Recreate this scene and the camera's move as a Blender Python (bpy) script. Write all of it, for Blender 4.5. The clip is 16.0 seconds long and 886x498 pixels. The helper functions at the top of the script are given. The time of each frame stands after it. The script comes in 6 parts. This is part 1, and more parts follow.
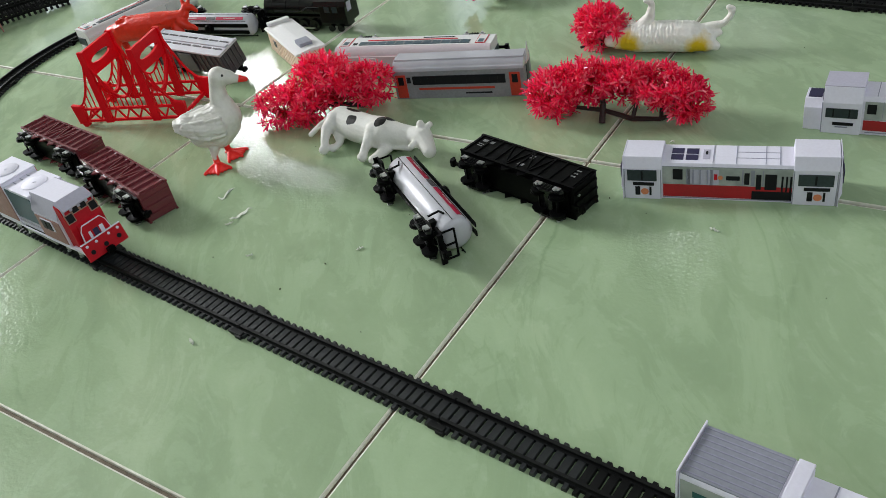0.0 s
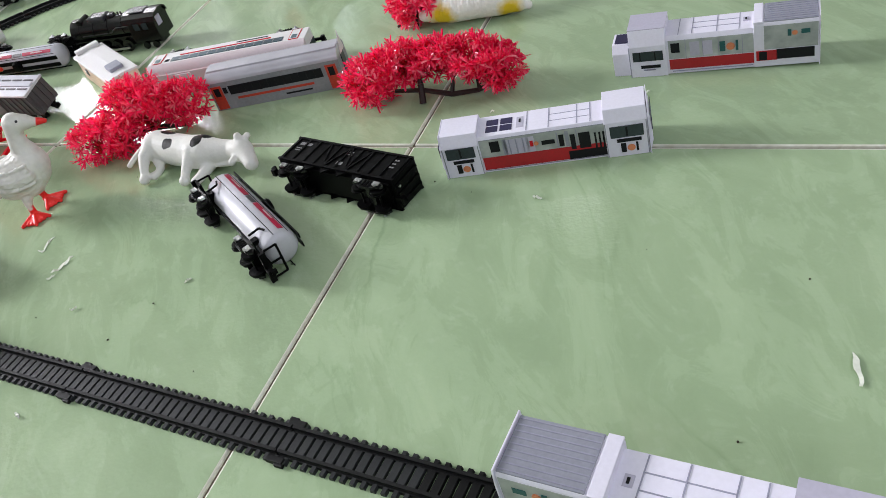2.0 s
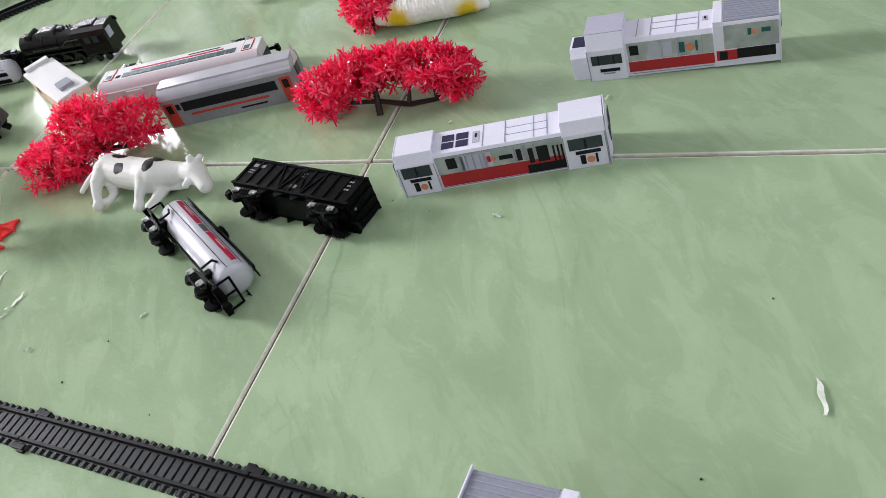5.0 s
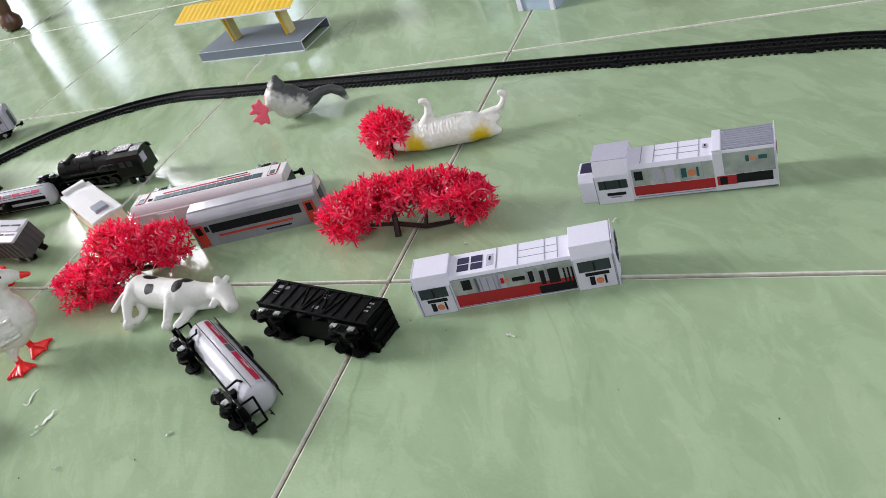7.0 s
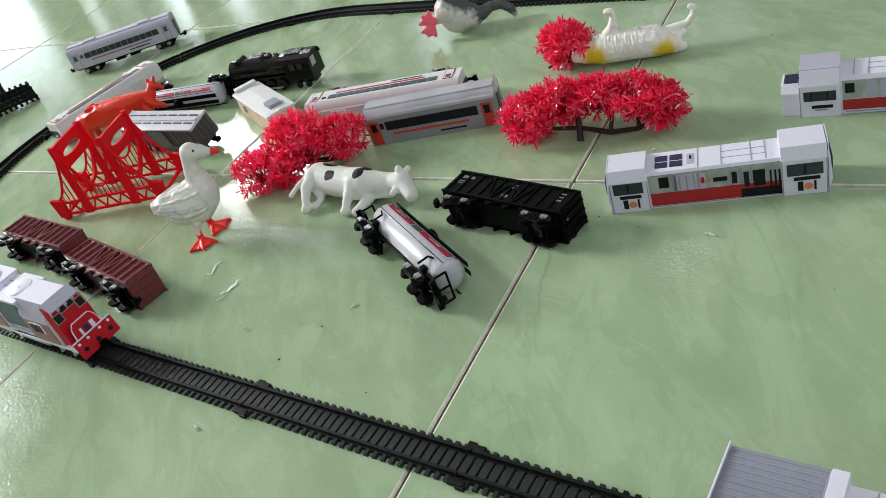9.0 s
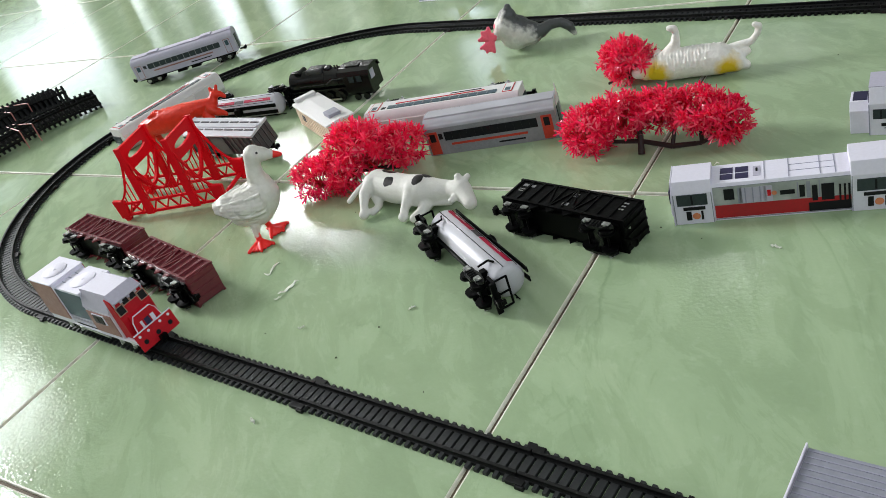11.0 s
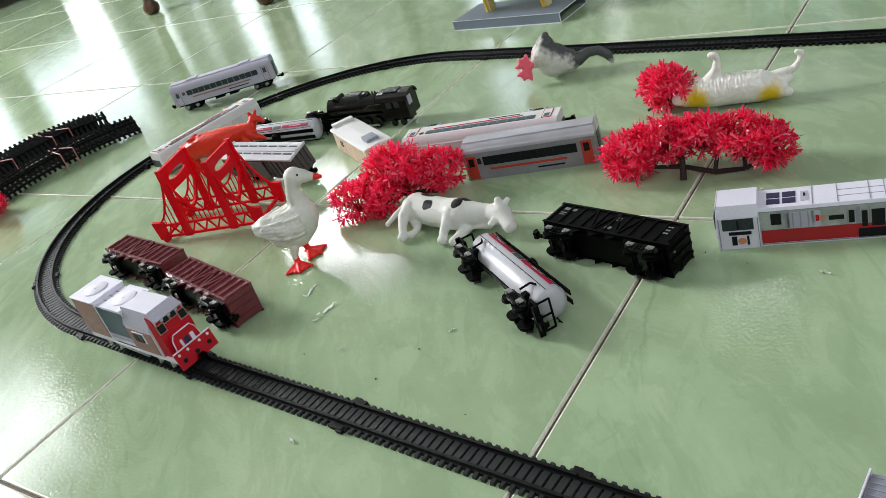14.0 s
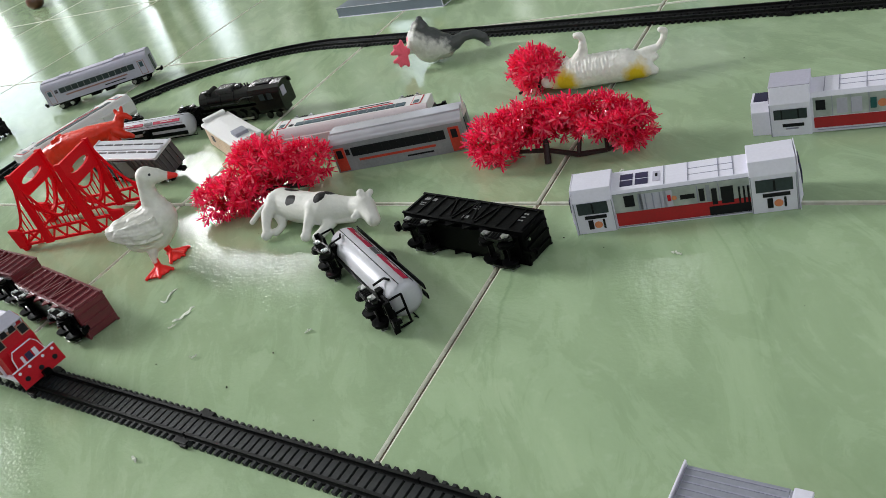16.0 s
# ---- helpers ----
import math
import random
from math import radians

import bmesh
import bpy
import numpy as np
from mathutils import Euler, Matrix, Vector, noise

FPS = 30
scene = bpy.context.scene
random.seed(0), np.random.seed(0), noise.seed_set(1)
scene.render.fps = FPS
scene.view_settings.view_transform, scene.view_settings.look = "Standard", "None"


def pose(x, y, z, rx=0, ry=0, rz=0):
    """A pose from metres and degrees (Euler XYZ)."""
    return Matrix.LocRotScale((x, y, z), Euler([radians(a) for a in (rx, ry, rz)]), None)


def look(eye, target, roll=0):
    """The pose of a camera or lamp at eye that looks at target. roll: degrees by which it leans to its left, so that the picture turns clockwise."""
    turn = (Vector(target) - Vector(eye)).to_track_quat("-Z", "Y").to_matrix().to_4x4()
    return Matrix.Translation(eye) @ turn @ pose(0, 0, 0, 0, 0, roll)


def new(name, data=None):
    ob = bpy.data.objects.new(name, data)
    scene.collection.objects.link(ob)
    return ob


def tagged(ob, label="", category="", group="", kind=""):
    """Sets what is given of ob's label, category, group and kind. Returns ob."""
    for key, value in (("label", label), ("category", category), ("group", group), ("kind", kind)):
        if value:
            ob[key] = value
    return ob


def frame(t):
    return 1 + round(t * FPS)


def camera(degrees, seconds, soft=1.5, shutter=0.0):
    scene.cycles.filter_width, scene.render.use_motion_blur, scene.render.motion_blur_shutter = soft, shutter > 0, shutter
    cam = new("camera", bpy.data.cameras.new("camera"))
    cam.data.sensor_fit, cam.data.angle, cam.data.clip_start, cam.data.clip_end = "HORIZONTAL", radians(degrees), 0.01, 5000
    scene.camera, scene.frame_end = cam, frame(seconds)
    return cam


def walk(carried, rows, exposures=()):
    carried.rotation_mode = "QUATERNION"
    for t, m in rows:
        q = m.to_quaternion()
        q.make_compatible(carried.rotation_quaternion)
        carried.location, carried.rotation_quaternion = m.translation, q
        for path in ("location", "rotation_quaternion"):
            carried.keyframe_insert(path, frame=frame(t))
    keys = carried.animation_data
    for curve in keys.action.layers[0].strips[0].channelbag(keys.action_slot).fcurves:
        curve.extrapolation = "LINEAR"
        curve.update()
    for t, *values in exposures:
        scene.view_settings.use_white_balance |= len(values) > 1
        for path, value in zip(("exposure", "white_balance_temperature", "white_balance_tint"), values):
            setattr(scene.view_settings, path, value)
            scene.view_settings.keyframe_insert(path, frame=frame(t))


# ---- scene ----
cam = camera(55.7, 16.0, soft=0.6)
PATH = [
    (0, (0.262, -0.541, 0.375), (-0.742, 0.716, -0.813), -11.9),
    (0.5, (0.268, -0.526, 0.361), (-0.645, 0.782, -0.846), -11.7),
    (1, (0.297, -0.493, 0.359), (-0.542, 0.828, -0.886), -13.6),
    (1.5, (0.313, -0.481, 0.377), (-0.504, 0.843, -0.88), -16.5),
    (2, (0.308, -0.488, 0.365), (-0.522, 0.81, -0.911), -18.8),
    (2.5, (0.306, -0.486, 0.359), (-0.522, 0.783, -0.947), -20.3),
    (3, (0.305, -0.485, 0.359), (-0.523, 0.769, -0.961), -21.1),
    (3.2, (0.305, -0.484, 0.362), (-0.521, 0.764, -0.965), -21.3),
    (5.3, (0.328, -0.443, 0.378), (-0.472, 0.823, -0.949), -21.7),
    (5.5, (0.333, -0.442, 0.383), (-0.464, 0.861, -0.909), -21.2),
    (6, (0.332, -0.45, 0.398), (-0.479, 0.908, -0.826), -21.0),
    (6.5, (0.333, -0.452, 0.397), (-0.491, 0.943, -0.776), -20.8),
    (7, (0.331, -0.455, 0.399), (-0.511, 0.958, -0.739), -20.8),
    (7.5, (0.325, -0.462, 0.403), (-0.543, 0.955, -0.709), -20.5),
    (8, (0.312, -0.478, 0.403), (-0.61, 0.916, -0.695), -20.3),
    (8.5, (0.289, -0.497, 0.392), (-0.685, 0.85, -0.719), -20.2),
    (9, (0.262, -0.521, 0.373), (-0.762, 0.773, -0.757), -20.3),
    (9.2, (0.254, -0.528, 0.368), (-0.781, 0.754, -0.766), -20.0),
    (11.3, (0.248, -0.541, 0.362), (-0.868, 0.768, -0.658), -19.3),
    (11.5, (0.247, -0.541, 0.361), (-0.877, 0.777, -0.639), -19.2),
    (12, (0.247, -0.54, 0.36), (-0.885, 0.792, -0.612), -18.8),
    (12.5, (0.247, -0.537, 0.355), (-0.881, 0.796, -0.619), -18.8),
    (13, (0.249, -0.535, 0.352), (-0.873, 0.797, -0.631), -18.9),
    (13.5, (0.254, -0.528, 0.349), (-0.855, 0.808, -0.643), -18.9),
    (14, (0.238, -0.55, 0.359), (-0.918, 0.763, -0.61), -19.1),
    (14.5, (0.233, -0.555, 0.362), (-0.964, 0.736, -0.586), -19.0),
    (15, (0.237, -0.55, 0.357), (-0.946, 0.743, -0.607), -19.2),
    (15.5, (0.258, -0.52, 0.343), (-0.849, 0.807, -0.664), -19.4),
    (16, (0.273, -0.504, 0.335), (-0.749, 0.866, -0.705), -19.5),
]
walk(cam, [(t, look(eye, target, roll)) for t, eye, target, roll in PATH],
     exposures=[(0, 0.97, 6500, 6), (0.5, 0.93, 6500, 6), (1, 0.99, 6480, 8), (1.5, 1.18, 6450, 11.5), (2.5, 1.33, 6400, 13.5), (3.2, 1.34, 6400, 13.5), (6.5, 1.34, 6420, 15), (8, 1.26, 6470, 12), (8.5, 1.24, 6495, 10), (9, 1.13, 6520, 7.5), (11.5, 1.17, 6540, 7), (12.5, 1.18, 6540, 7), (14.5, 1.08, 6540, 7), (15.5, 0.94, 6540, 7), (16, 1.02, 6540, 7)])

# ---- light ----
world = bpy.data.worlds.new("world")
scene.world = world
world.use_nodes = True
wn = world.node_tree.nodes
sky = wn.new("ShaderNodeTexSky")
sky.sky_type, sky.sun_disc = "NISHITA", False
sky.sun_elevation, sky.sun_rotation = radians(40), radians(-50)
wn["Background"].inputs[1].default_value = 0.12
world.node_tree.links.new(sky.outputs[0], wn["Background"].inputs[0])


def window_and_fill_light(name, place, target, wide, high, watts, tint=(1, 1, 1)):
    lamp = bpy.data.lights.new(name, "AREA")
    lamp.shape, lamp.size, lamp.size_y, lamp.energy, lamp.color = "RECTANGLE", wide, high, watts, tint
    ob = new(name, lamp)
    ob.matrix_world = look(place, target)
    return ob


# ---- materials ----
def mat(name, base, rough=0.5, metal=0.0, vary=0.12, grain=120.0, bump=0.0, second=None, patch=18.0, coat=0.0, sss=0.0, spec=0.35):
    """A plain surface with fine grain, larger blotches and a little relief."""
    m = bpy.data.materials.new(name)
    m.use_nodes = True
    nt = m.node_tree
    n, l = nt.nodes, nt.links
    b = n["Principled BSDF"]
    co = n.new("ShaderNodeTexCoord")
    info = n.new("ShaderNodeObjectInfo")
    fine, big = n.new("ShaderNodeTexNoise"), n.new("ShaderNodeTexNoise")
    fine.inputs["Scale"].default_value, fine.inputs["Detail"].default_value = grain * 4, 4
    big.inputs["Scale"].default_value, big.inputs["Detail"].default_value = patch, 5
    for t in (fine, big):
        l.new(co.outputs["Object"], t.inputs["Vector"])
    add = n.new("ShaderNodeMath")
    add.operation = "ADD"
    l.new(fine.outputs[0], add.inputs[0])
    l.new(big.outputs[0], add.inputs[1])
    ramp = n.new("ShaderNodeMapRange")
    ramp.inputs[1].default_value, ramp.inputs[2].default_value = 0.6, 1.4
    l.new(add.outputs[0], ramp.inputs[0])
    mix = n.new("ShaderNodeMix")
    mix.data_type = "RGBA"
    dark = second if second else tuple(c * (1 - 2 * vary) for c in base)
    mix.inputs[6].default_value = (*dark, 1)
    mix.inputs[7].default_value = (*base, 1)
    l.new(ramp.outputs[0], mix.inputs[0])
    hue = n.new("ShaderNodeHueSaturation")
    shift = n.new("ShaderNodeMapRange")
    shift.inputs[3].default_value, shift.inputs[4].default_value = 0.93, 1.07
    l.new(info.outputs["Random"], shift.inputs[0])
    l.new(shift.outputs[0], hue.inputs["Value"])
    l.new(mix.outputs[2], hue.inputs["Color"])
    l.new(hue.outputs[0], b.inputs["Base Color"])
    wear = n.new("ShaderNodeMapRange")
    wear.inputs[3].default_value, wear.inputs[4].default_value = max(0.03, rough - 0.08), min(1, rough + 0.1)
    l.new(big.outputs[0], wear.inputs[0])
    l.new(wear.outputs[0], b.inputs["Roughness"])
    b.inputs["Metallic"].default_value = metal
    b.inputs["Specular IOR Level"].default_value = spec
    b.inputs["Coat Weight"].default_value = coat
    b.inputs["Coat Roughness"].default_value = 0.15
    if sss:
        b.inputs["Subsurface Weight"].default_value = sss
        b.inputs["Subsurface Radius"].default_value = (0.004, 0.002, 0.002)
        b.inputs["Subsurface Scale"].default_value = 1.0
    if bump:
        bp = n.new("ShaderNodeBump")
        bp.inputs["Strength"].default_value, bp.inputs["Distance"].default_value = 1.0, bump
        l.new(add.outputs[0], bp.inputs["Height"])
        l.new(bp.outputs[0], b.inputs["Normal"])
    return m


def spotted(m, spots, colour):
    """Paints rounded patches at places of the object (centre, radius) over a material's colour, with uneven rims."""
    nt = m.node_tree
    n, l = nt.nodes, nt.links
    b = n["Principled BSDF"]
    co = n.new("ShaderNodeTexCoord")
    wob = n.new("ShaderNodeTexNoise")
    wob.inputs["Scale"].default_value = 160
    l.new(co.outputs["Object"], wob.inputs["Vector"])
    total = None
    for centre, (rx, ry, rz), soft in spots:
        sub = n.new("ShaderNodeVectorMath")
        sub.operation = "SUBTRACT"
        sub.inputs[1].default_value = centre
        l.new(co.outputs["Object"], sub.inputs[0])
        div = n.new("ShaderNodeVectorMath")
        div.operation = "DIVIDE"
        div.inputs[1].default_value = (rx, ry, rz)
        l.new(sub.outputs[0], div.inputs[0])
        ln = n.new("ShaderNodeVectorMath")
        ln.operation = "LENGTH"
        l.new(div.outputs[0], ln.inputs[0])
        ad = n.new("ShaderNodeMath")
        ad.operation = "MULTIPLY_ADD"
        ad.inputs[1].default_value = 0.7
        l.new(wob.outputs[0], ad.inputs[0])
        l.new(ln.outputs["Value"], ad.inputs[2])
        rng = n.new("ShaderNodeMapRange")
        rng.inputs[1].default_value, rng.inputs[2].default_value = 1.35 - soft, 1.35 + soft
        rng.inputs[3].default_value, rng.inputs[4].default_value = 1, 0
        l.new(ad.outputs[0], rng.inputs[0])
        if total:
            mx = n.new("ShaderNodeMath")
            mx.operation = "MAXIMUM"
            l.new(total, mx.inputs[0])
            l.new(rng.outputs[0], mx.inputs[1])
            total = mx.outputs[0]
        else:
            total = rng.outputs[0]
    mix = n.new("ShaderNodeMix")
    mix.data_type = "RGBA"
    mix.inputs[7].default_value = (*colour, 1)
    l.new(b.inputs["Base Color"].links[0].from_socket, mix.inputs[6])
    l.new(total, mix.inputs[0])
    l.new(mix.outputs[2], b.inputs["Base Color"])
    return m


def tile_material():
    m = bpy.data.materials.new("green_marbled_tile")
    m.use_nodes = True
    nt = m.node_tree
    n, l = nt.nodes, nt.links
    b = n["Principled BSDF"]
    geo = n.new("ShaderNodeNewGeometry")
    info = n.new("ShaderNodeObjectInfo")
    turn = n.new("ShaderNodeVectorRotate")
    turn.rotation_type = "Z_AXIS"
    ang = n.new("ShaderNodeMath")
    ang.operation = "MULTIPLY_ADD"
    ang.inputs[1].default_value, ang.inputs[2].default_value = 0.5, 0.6
    l.new(info.outputs["Random"], ang.inputs[0])
    l.new(ang.outputs[0], turn.inputs["Angle"])
    l.new(geo.outputs["Position"], turn.inputs["Vector"])
    stretch = n.new("ShaderNodeMapping")
    stretch.inputs["Scale"].default_value = (3.0, 7.0, 1)
    l.new(turn.outputs[0], stretch.inputs["Vector"])
    vein = n.new("ShaderNodeTexNoise")
    vein.inputs["Scale"].default_value, vein.inputs["Detail"].default_value, vein.inputs["Distortion"].default_value = 1.25, 10, 1.1
    vein.inputs["Roughness"].default_value = 0.58
    l.new(stretch.outputs[0], vein.inputs["Vector"])
    ramp = n.new("ShaderNodeValToRGB")
    e = ramp.color_ramp.elements
    e[0].position, e[0].color = 0.30, (0.285, 0.385, 0.231, 1)
    e[1].position, e[1].color = 0.70, (0.378, 0.477, 0.302, 1)
    mid = e.new(0.5)
    mid.color = (0.325, 0.43, 0.262, 1)
    l.new(vein.outputs[0], ramp.inputs[0])
    thin = n.new("ShaderNodeTexNoise")
    thin.inputs["Scale"].default_value, thin.inputs["Detail"].default_value, thin.inputs["Distortion"].default_value = 1.1, 7, 0.8
    l.new(stretch.outputs[0], thin.inputs["Vector"])
    line = n.new("ShaderNodeValToRGB")
    le = line.color_ramp.elements
    le[0].position, le[0].color = 0.475, (0, 0, 0, 1)
    le[1].position, le[1].color = 0.51, (0, 0, 0, 1)
    lm = le.new(0.5)
    lm.color = (1, 1, 1, 1)
    l.new(thin.outputs[0], line.inputs[0])
    veins = n.new("ShaderNodeMix")
    veins.data_type = "RGBA"
    veins.inputs[7].default_value = (0.14, 0.235, 0.115, 1)
    scale = n.new("ShaderNodeMath")
    scale.operation = "MULTIPLY"
    some = n.new("ShaderNodeTexNoise")
    some.inputs["Scale"].default_value, some.inputs["Detail"].default_value = 4.5, 2
    l.new(geo.outputs["Position"], some.inputs["Vector"])
    few = n.new("ShaderNodeMapRange")
    few.inputs[1].default_value, few.inputs[2].default_value, few.inputs[4].default_value = 0.46, 0.66, 0.38
    l.new(some.outputs[0], few.inputs[0])
    l.new(line.outputs[0], scale.inputs[0])
    l.new(few.outputs[0], scale.inputs[1])
    l.new(scale.outputs[0], veins.inputs[0])
    l.new(ramp.outputs[0], veins.inputs[6])
    # dust and small scuffs
    dust = n.new("ShaderNodeTexNoise")
    dust.inputs["Scale"].default_value, dust.inputs["Detail"].default_value = 900, 2
    l.new(geo.outputs["Position"], dust.inputs["Vector"])
    dr = n.new("ShaderNodeMapRange")
    dr.inputs[1].default_value, dr.inputs[2].default_value = 0.70, 0.80
    dr.inputs[4].default_value = 0.35
    l.new(dust.outputs[0], dr.inputs[0])
    dusty = n.new("ShaderNodeMix")
    dusty.data_type = "RGBA"
    dusty.inputs[7].default_value = (0.5, 0.55, 0.42, 1)
    l.new(dr.outputs[0], dusty.inputs[0])
    l.new(veins.outputs[2], dusty.inputs[6])
    # pale flecks in the glaze
    fleck = n.new("ShaderNodeTexNoise")
    fleck.inputs["Scale"].default_value, fleck.inputs["Detail"].default_value = 95, 5
    l.new(geo.outputs["Position"], fleck.inputs["Vector"])
    fr = n.new("ShaderNodeMapRange")
    fr.inputs[1].default_value, fr.inputs[2].default_value, fr.inputs[4].default_value = 0.58, 0.78, 0.3
    l.new(fleck.outputs[0], fr.inputs[0])
    flecked = n.new("ShaderNodeMix")
    flecked.data_type = "RGBA"
    flecked.inputs[7].default_value = (0.44, 0.53, 0.37, 1)
    l.new(fr.outputs[0], flecked.inputs[0])
    l.new(dusty.outputs[2], flecked.inputs[6])
    hue = n.new("ShaderNodeHueSaturation")
    shift = n.new("ShaderNodeMapRange")
    shift.inputs[3].default_value, shift.inputs[4].default_value = 0.94, 1.06
    l.new(info.outputs["Random"], shift.inputs[0])
    l.new(shift.outputs[0], hue.inputs["Value"])
    # cloudy mottling, a few centimetres wide and crisp at its rims
    cloud = n.new("ShaderNodeTexNoise")
    cloud.inputs["Scale"].default_value, cloud.inputs["Detail"].default_value, cloud.inputs["Roughness"].default_value, cloud.inputs["Distortion"].default_value = 4.2, 9, 0.66, 0.9
    l.new(stretch.outputs[0], cloud.inputs["Vector"])
    pale = n.new("ShaderNodeValToRGB")
    pe = pale.color_ramp.elements
    pe[0].position, pe[0].color = 0.36, (0, 0, 0, 1)
    pe[1].position, pe[1].color = 0.66, (1, 1, 1, 1)
    step = pe.new(0.50)
    step.color = (0.30, 0.30, 0.30, 1)
    rim = pe.new(0.535)
    rim.color = (0.72, 0.72, 0.72, 1)
    l.new(cloud.outputs[0], pale.inputs[0])
    clouded = n.new("ShaderNodeMix")
    clouded.data_type, clouded.blend_type = "RGBA", "MULTIPLY"
    clouded.inputs[0].default_value = 1.0
    level = n.new("ShaderNodeMix")
    level.data_type = "RGBA"
    level.inputs[6].default_value, level.inputs[7].default_value = (0.90, 0.91, 0.89, 1), (1.08, 1.07, 1.08, 1)
    l.new(pale.outputs[0], level.inputs[0])
    l.new(flecked.outputs[2], clouded.inputs[6])
    l.new(level.outputs[2], clouded.inputs[7])
    l.new(clouded.outputs[2], hue.inputs["Color"])
    l.new(hue.outputs[0], b.inputs["Base Color"])
    # glaze: slightly pitted and wavy
    pits, wave = n.new("ShaderNodeTexNoise"), n.new("ShaderNodeTexNoise")
    pits.inputs["Scale"].default_value, pits.inputs["Detail"].default_value = 360, 2
    wave.inputs["Scale"].default_value, wave.inputs["Detail"].default_value = 28, 2
    for t in (pits, wave):
        l.new(geo.outputs["Position"], t.inputs["Vector"])
    b1, b2 = n.new("ShaderNodeBump"), n.new("ShaderNodeBump")
    b1.inputs["Distance"].default_value = 0.00017
    b2.inputs["Distance"].default_value = 0.00003
    l.new(pits.outputs[0], b1.inputs["Height"])
    l.new(wave.outputs[0], b2.inputs["Height"])
    l.new(b2.outputs[0], b1.inputs["Normal"])
    l.new(b1.outputs[0], b.inputs["Normal"])
    b.inputs["Roughness"].default_value = 0.04
    b.inputs["IOR"].default_value = 1.5
    return m


TILE = tile_material()
GROUT = mat("grout", (0.22, 0.18, 0.13), 0.8, second=(0.08, 0.06, 0.04), grain=60, patch=11)
# Pale rims: whitish dirt and the window's reflection, both put into the colour.
TILE_EDGE = mat("pale_tile_edge", (0.74, 0.76, 0.66), 0.35, second=(0.50, 0.48, 0.38), grain=50, patch=14)
PLASTER = mat("plaster", (0.25, 0.26, 0.235), 0.85, vary=0.05, grain=30, bump=0.0004, patch=2)
PAPER = mat("white_card", (0.76, 0.74, 0.84), 0.55, vary=0.05, bump=0.00008)
PAPER_GREY = mat("grey_printed_card", (0.30, 0.31, 0.36), 0.55, vary=0.12)
PAPER_LILAC = mat("pale_printed_card", (0.50, 0.48, 0.58), 0.55, vary=0.08)
PRINT_RED = mat("red_print", (0.56, 0.010, 0.022), 0.5, vary=0.12, spec=0.2)
PRINT_BAND = mat("faded_red_band_print", (0.46, 0.016, 0.022), 0.5, vary=0.2, second=(0.30, 0.020, 0.022), patch=50)
PRINT_BLUE = mat("blue_print", (0.03, 0.07, 0.26), 0.5, vary=0.15)
PRINT_STEEL = mat("slate_blue_print", (0.05, 0.10, 0.14), 0.5, vary=0.15)
PRINT_BLACK = mat("black_print", (0.010, 0.010, 0.013), 0.5, vary=0.2, spec=0.2)
PRINT_GLASS = mat("dark_window_print", (0.035, 0.05, 0.055), 0.4, vary=0.25)
PRINT_NAVY = mat("navy_print", (0.035, 0.03, 0.085), 0.45, vary=0.15)
PRINT_ORANGE = mat("orange_print", (0.72, 0.25, 0.12), 0.5, vary=0.12)
PRINT_TEAL = mat("dark_teal_print", (0.02, 0.11, 0.11), 0.5, vary=0.15)
PRINT_TAN = mat("tan_print", (0.42, 0.25, 0.19), 0.55, vary=0.2)
PRINT_ROSE = mat("dull_rose_brown_print", (0.36, 0.20, 0.18), 0.5, vary=0.25, second=(0.24, 0.10, 0.09), patch=60)
PRINT_SMEAR = mat("smeared_grey_green_print", (0.46, 0.48, 0.46), 0.5, vary=0.2, second=(0.26, 0.29, 0.27), grain=30, patch=110)
COACH_GREY = mat("grey_coach_print", (0.27, 0.275, 0.29), 0.45, vary=0.15, patch=40)
TAPE_ROOF = mat("taped_grey_roof", (0.44, 0.43, 0.47), 0.16, vary=0.1, bump=0.0004, grain=8, patch=30, coat=0.6, spec=0.5)
PANE_TEAL = mat("teal_pane_print", (0.07, 0.13, 0.16), 0.35, vary=0.35, patch=90)
PRINT_DOOR = mat("vermilion_door_print", (0.55, 0.055, 0.030), 0.5, vary=0.15)
MARK = mat("worn_white_marking", (0.34, 0.34, 0.34), 0.5, vary=0.25, grain=200)
LINE_GREY = mat("grey_line_print", (0.33, 0.33, 0.42), 0.6)
BLACK = mat("black_plastic", (0.0016, 0.0016, 0.0019), 0.40, vary=0.2, bump=0.0001, spec=0.07)
ENGINE = mat("glossy_black_engine_plastic", (0.003, 0.003, 0.0035), 0.22, vary=0.2, bump=0.0001, spec=0.4)
# Grey for the glints on top of the black engine, put into the colour.
ENGINE_GLINT_GREY = mat("glint_grey_engine_top", (0.05, 0.052, 0.055), 0.25, vary=0.25, spec=0.6)
TRACKBLACK = mat("black_track_plastic", (0.006, 0.0065, 0.0065), 0.5, vary=0.25, bump=0.0001, spec=0.2)
TIEBLACK = mat("dark_grey_sleeper_plastic", (0.026, 0.029, 0.030), 0.45, vary=0.25, bump=0.0001, spec=0.35)
BOGIE = mat("glossy_black_plastic", (0.004, 0.004, 0.0045), 0.26, vary=0.2, spec=0.35)
METAL = mat("bare_metal", (0.55, 0.55, 0.56), 0.35, 1.0, vary=0.15)
SILVER = mat("silver_painted_plastic", (0.56, 0.56, 0.60), 0.35, 0.1, vary=0.05)
BROWN = mat("brown_oxide_plastic", (0.17, 0.026, 0.034), 0.28, vary=0.18, bump=0.0001, spec=0.5)
CREAM = mat("cream_plastic", (0.84, 0.66, 0.50), 0.5, vary=0.1, bump=0.0001)
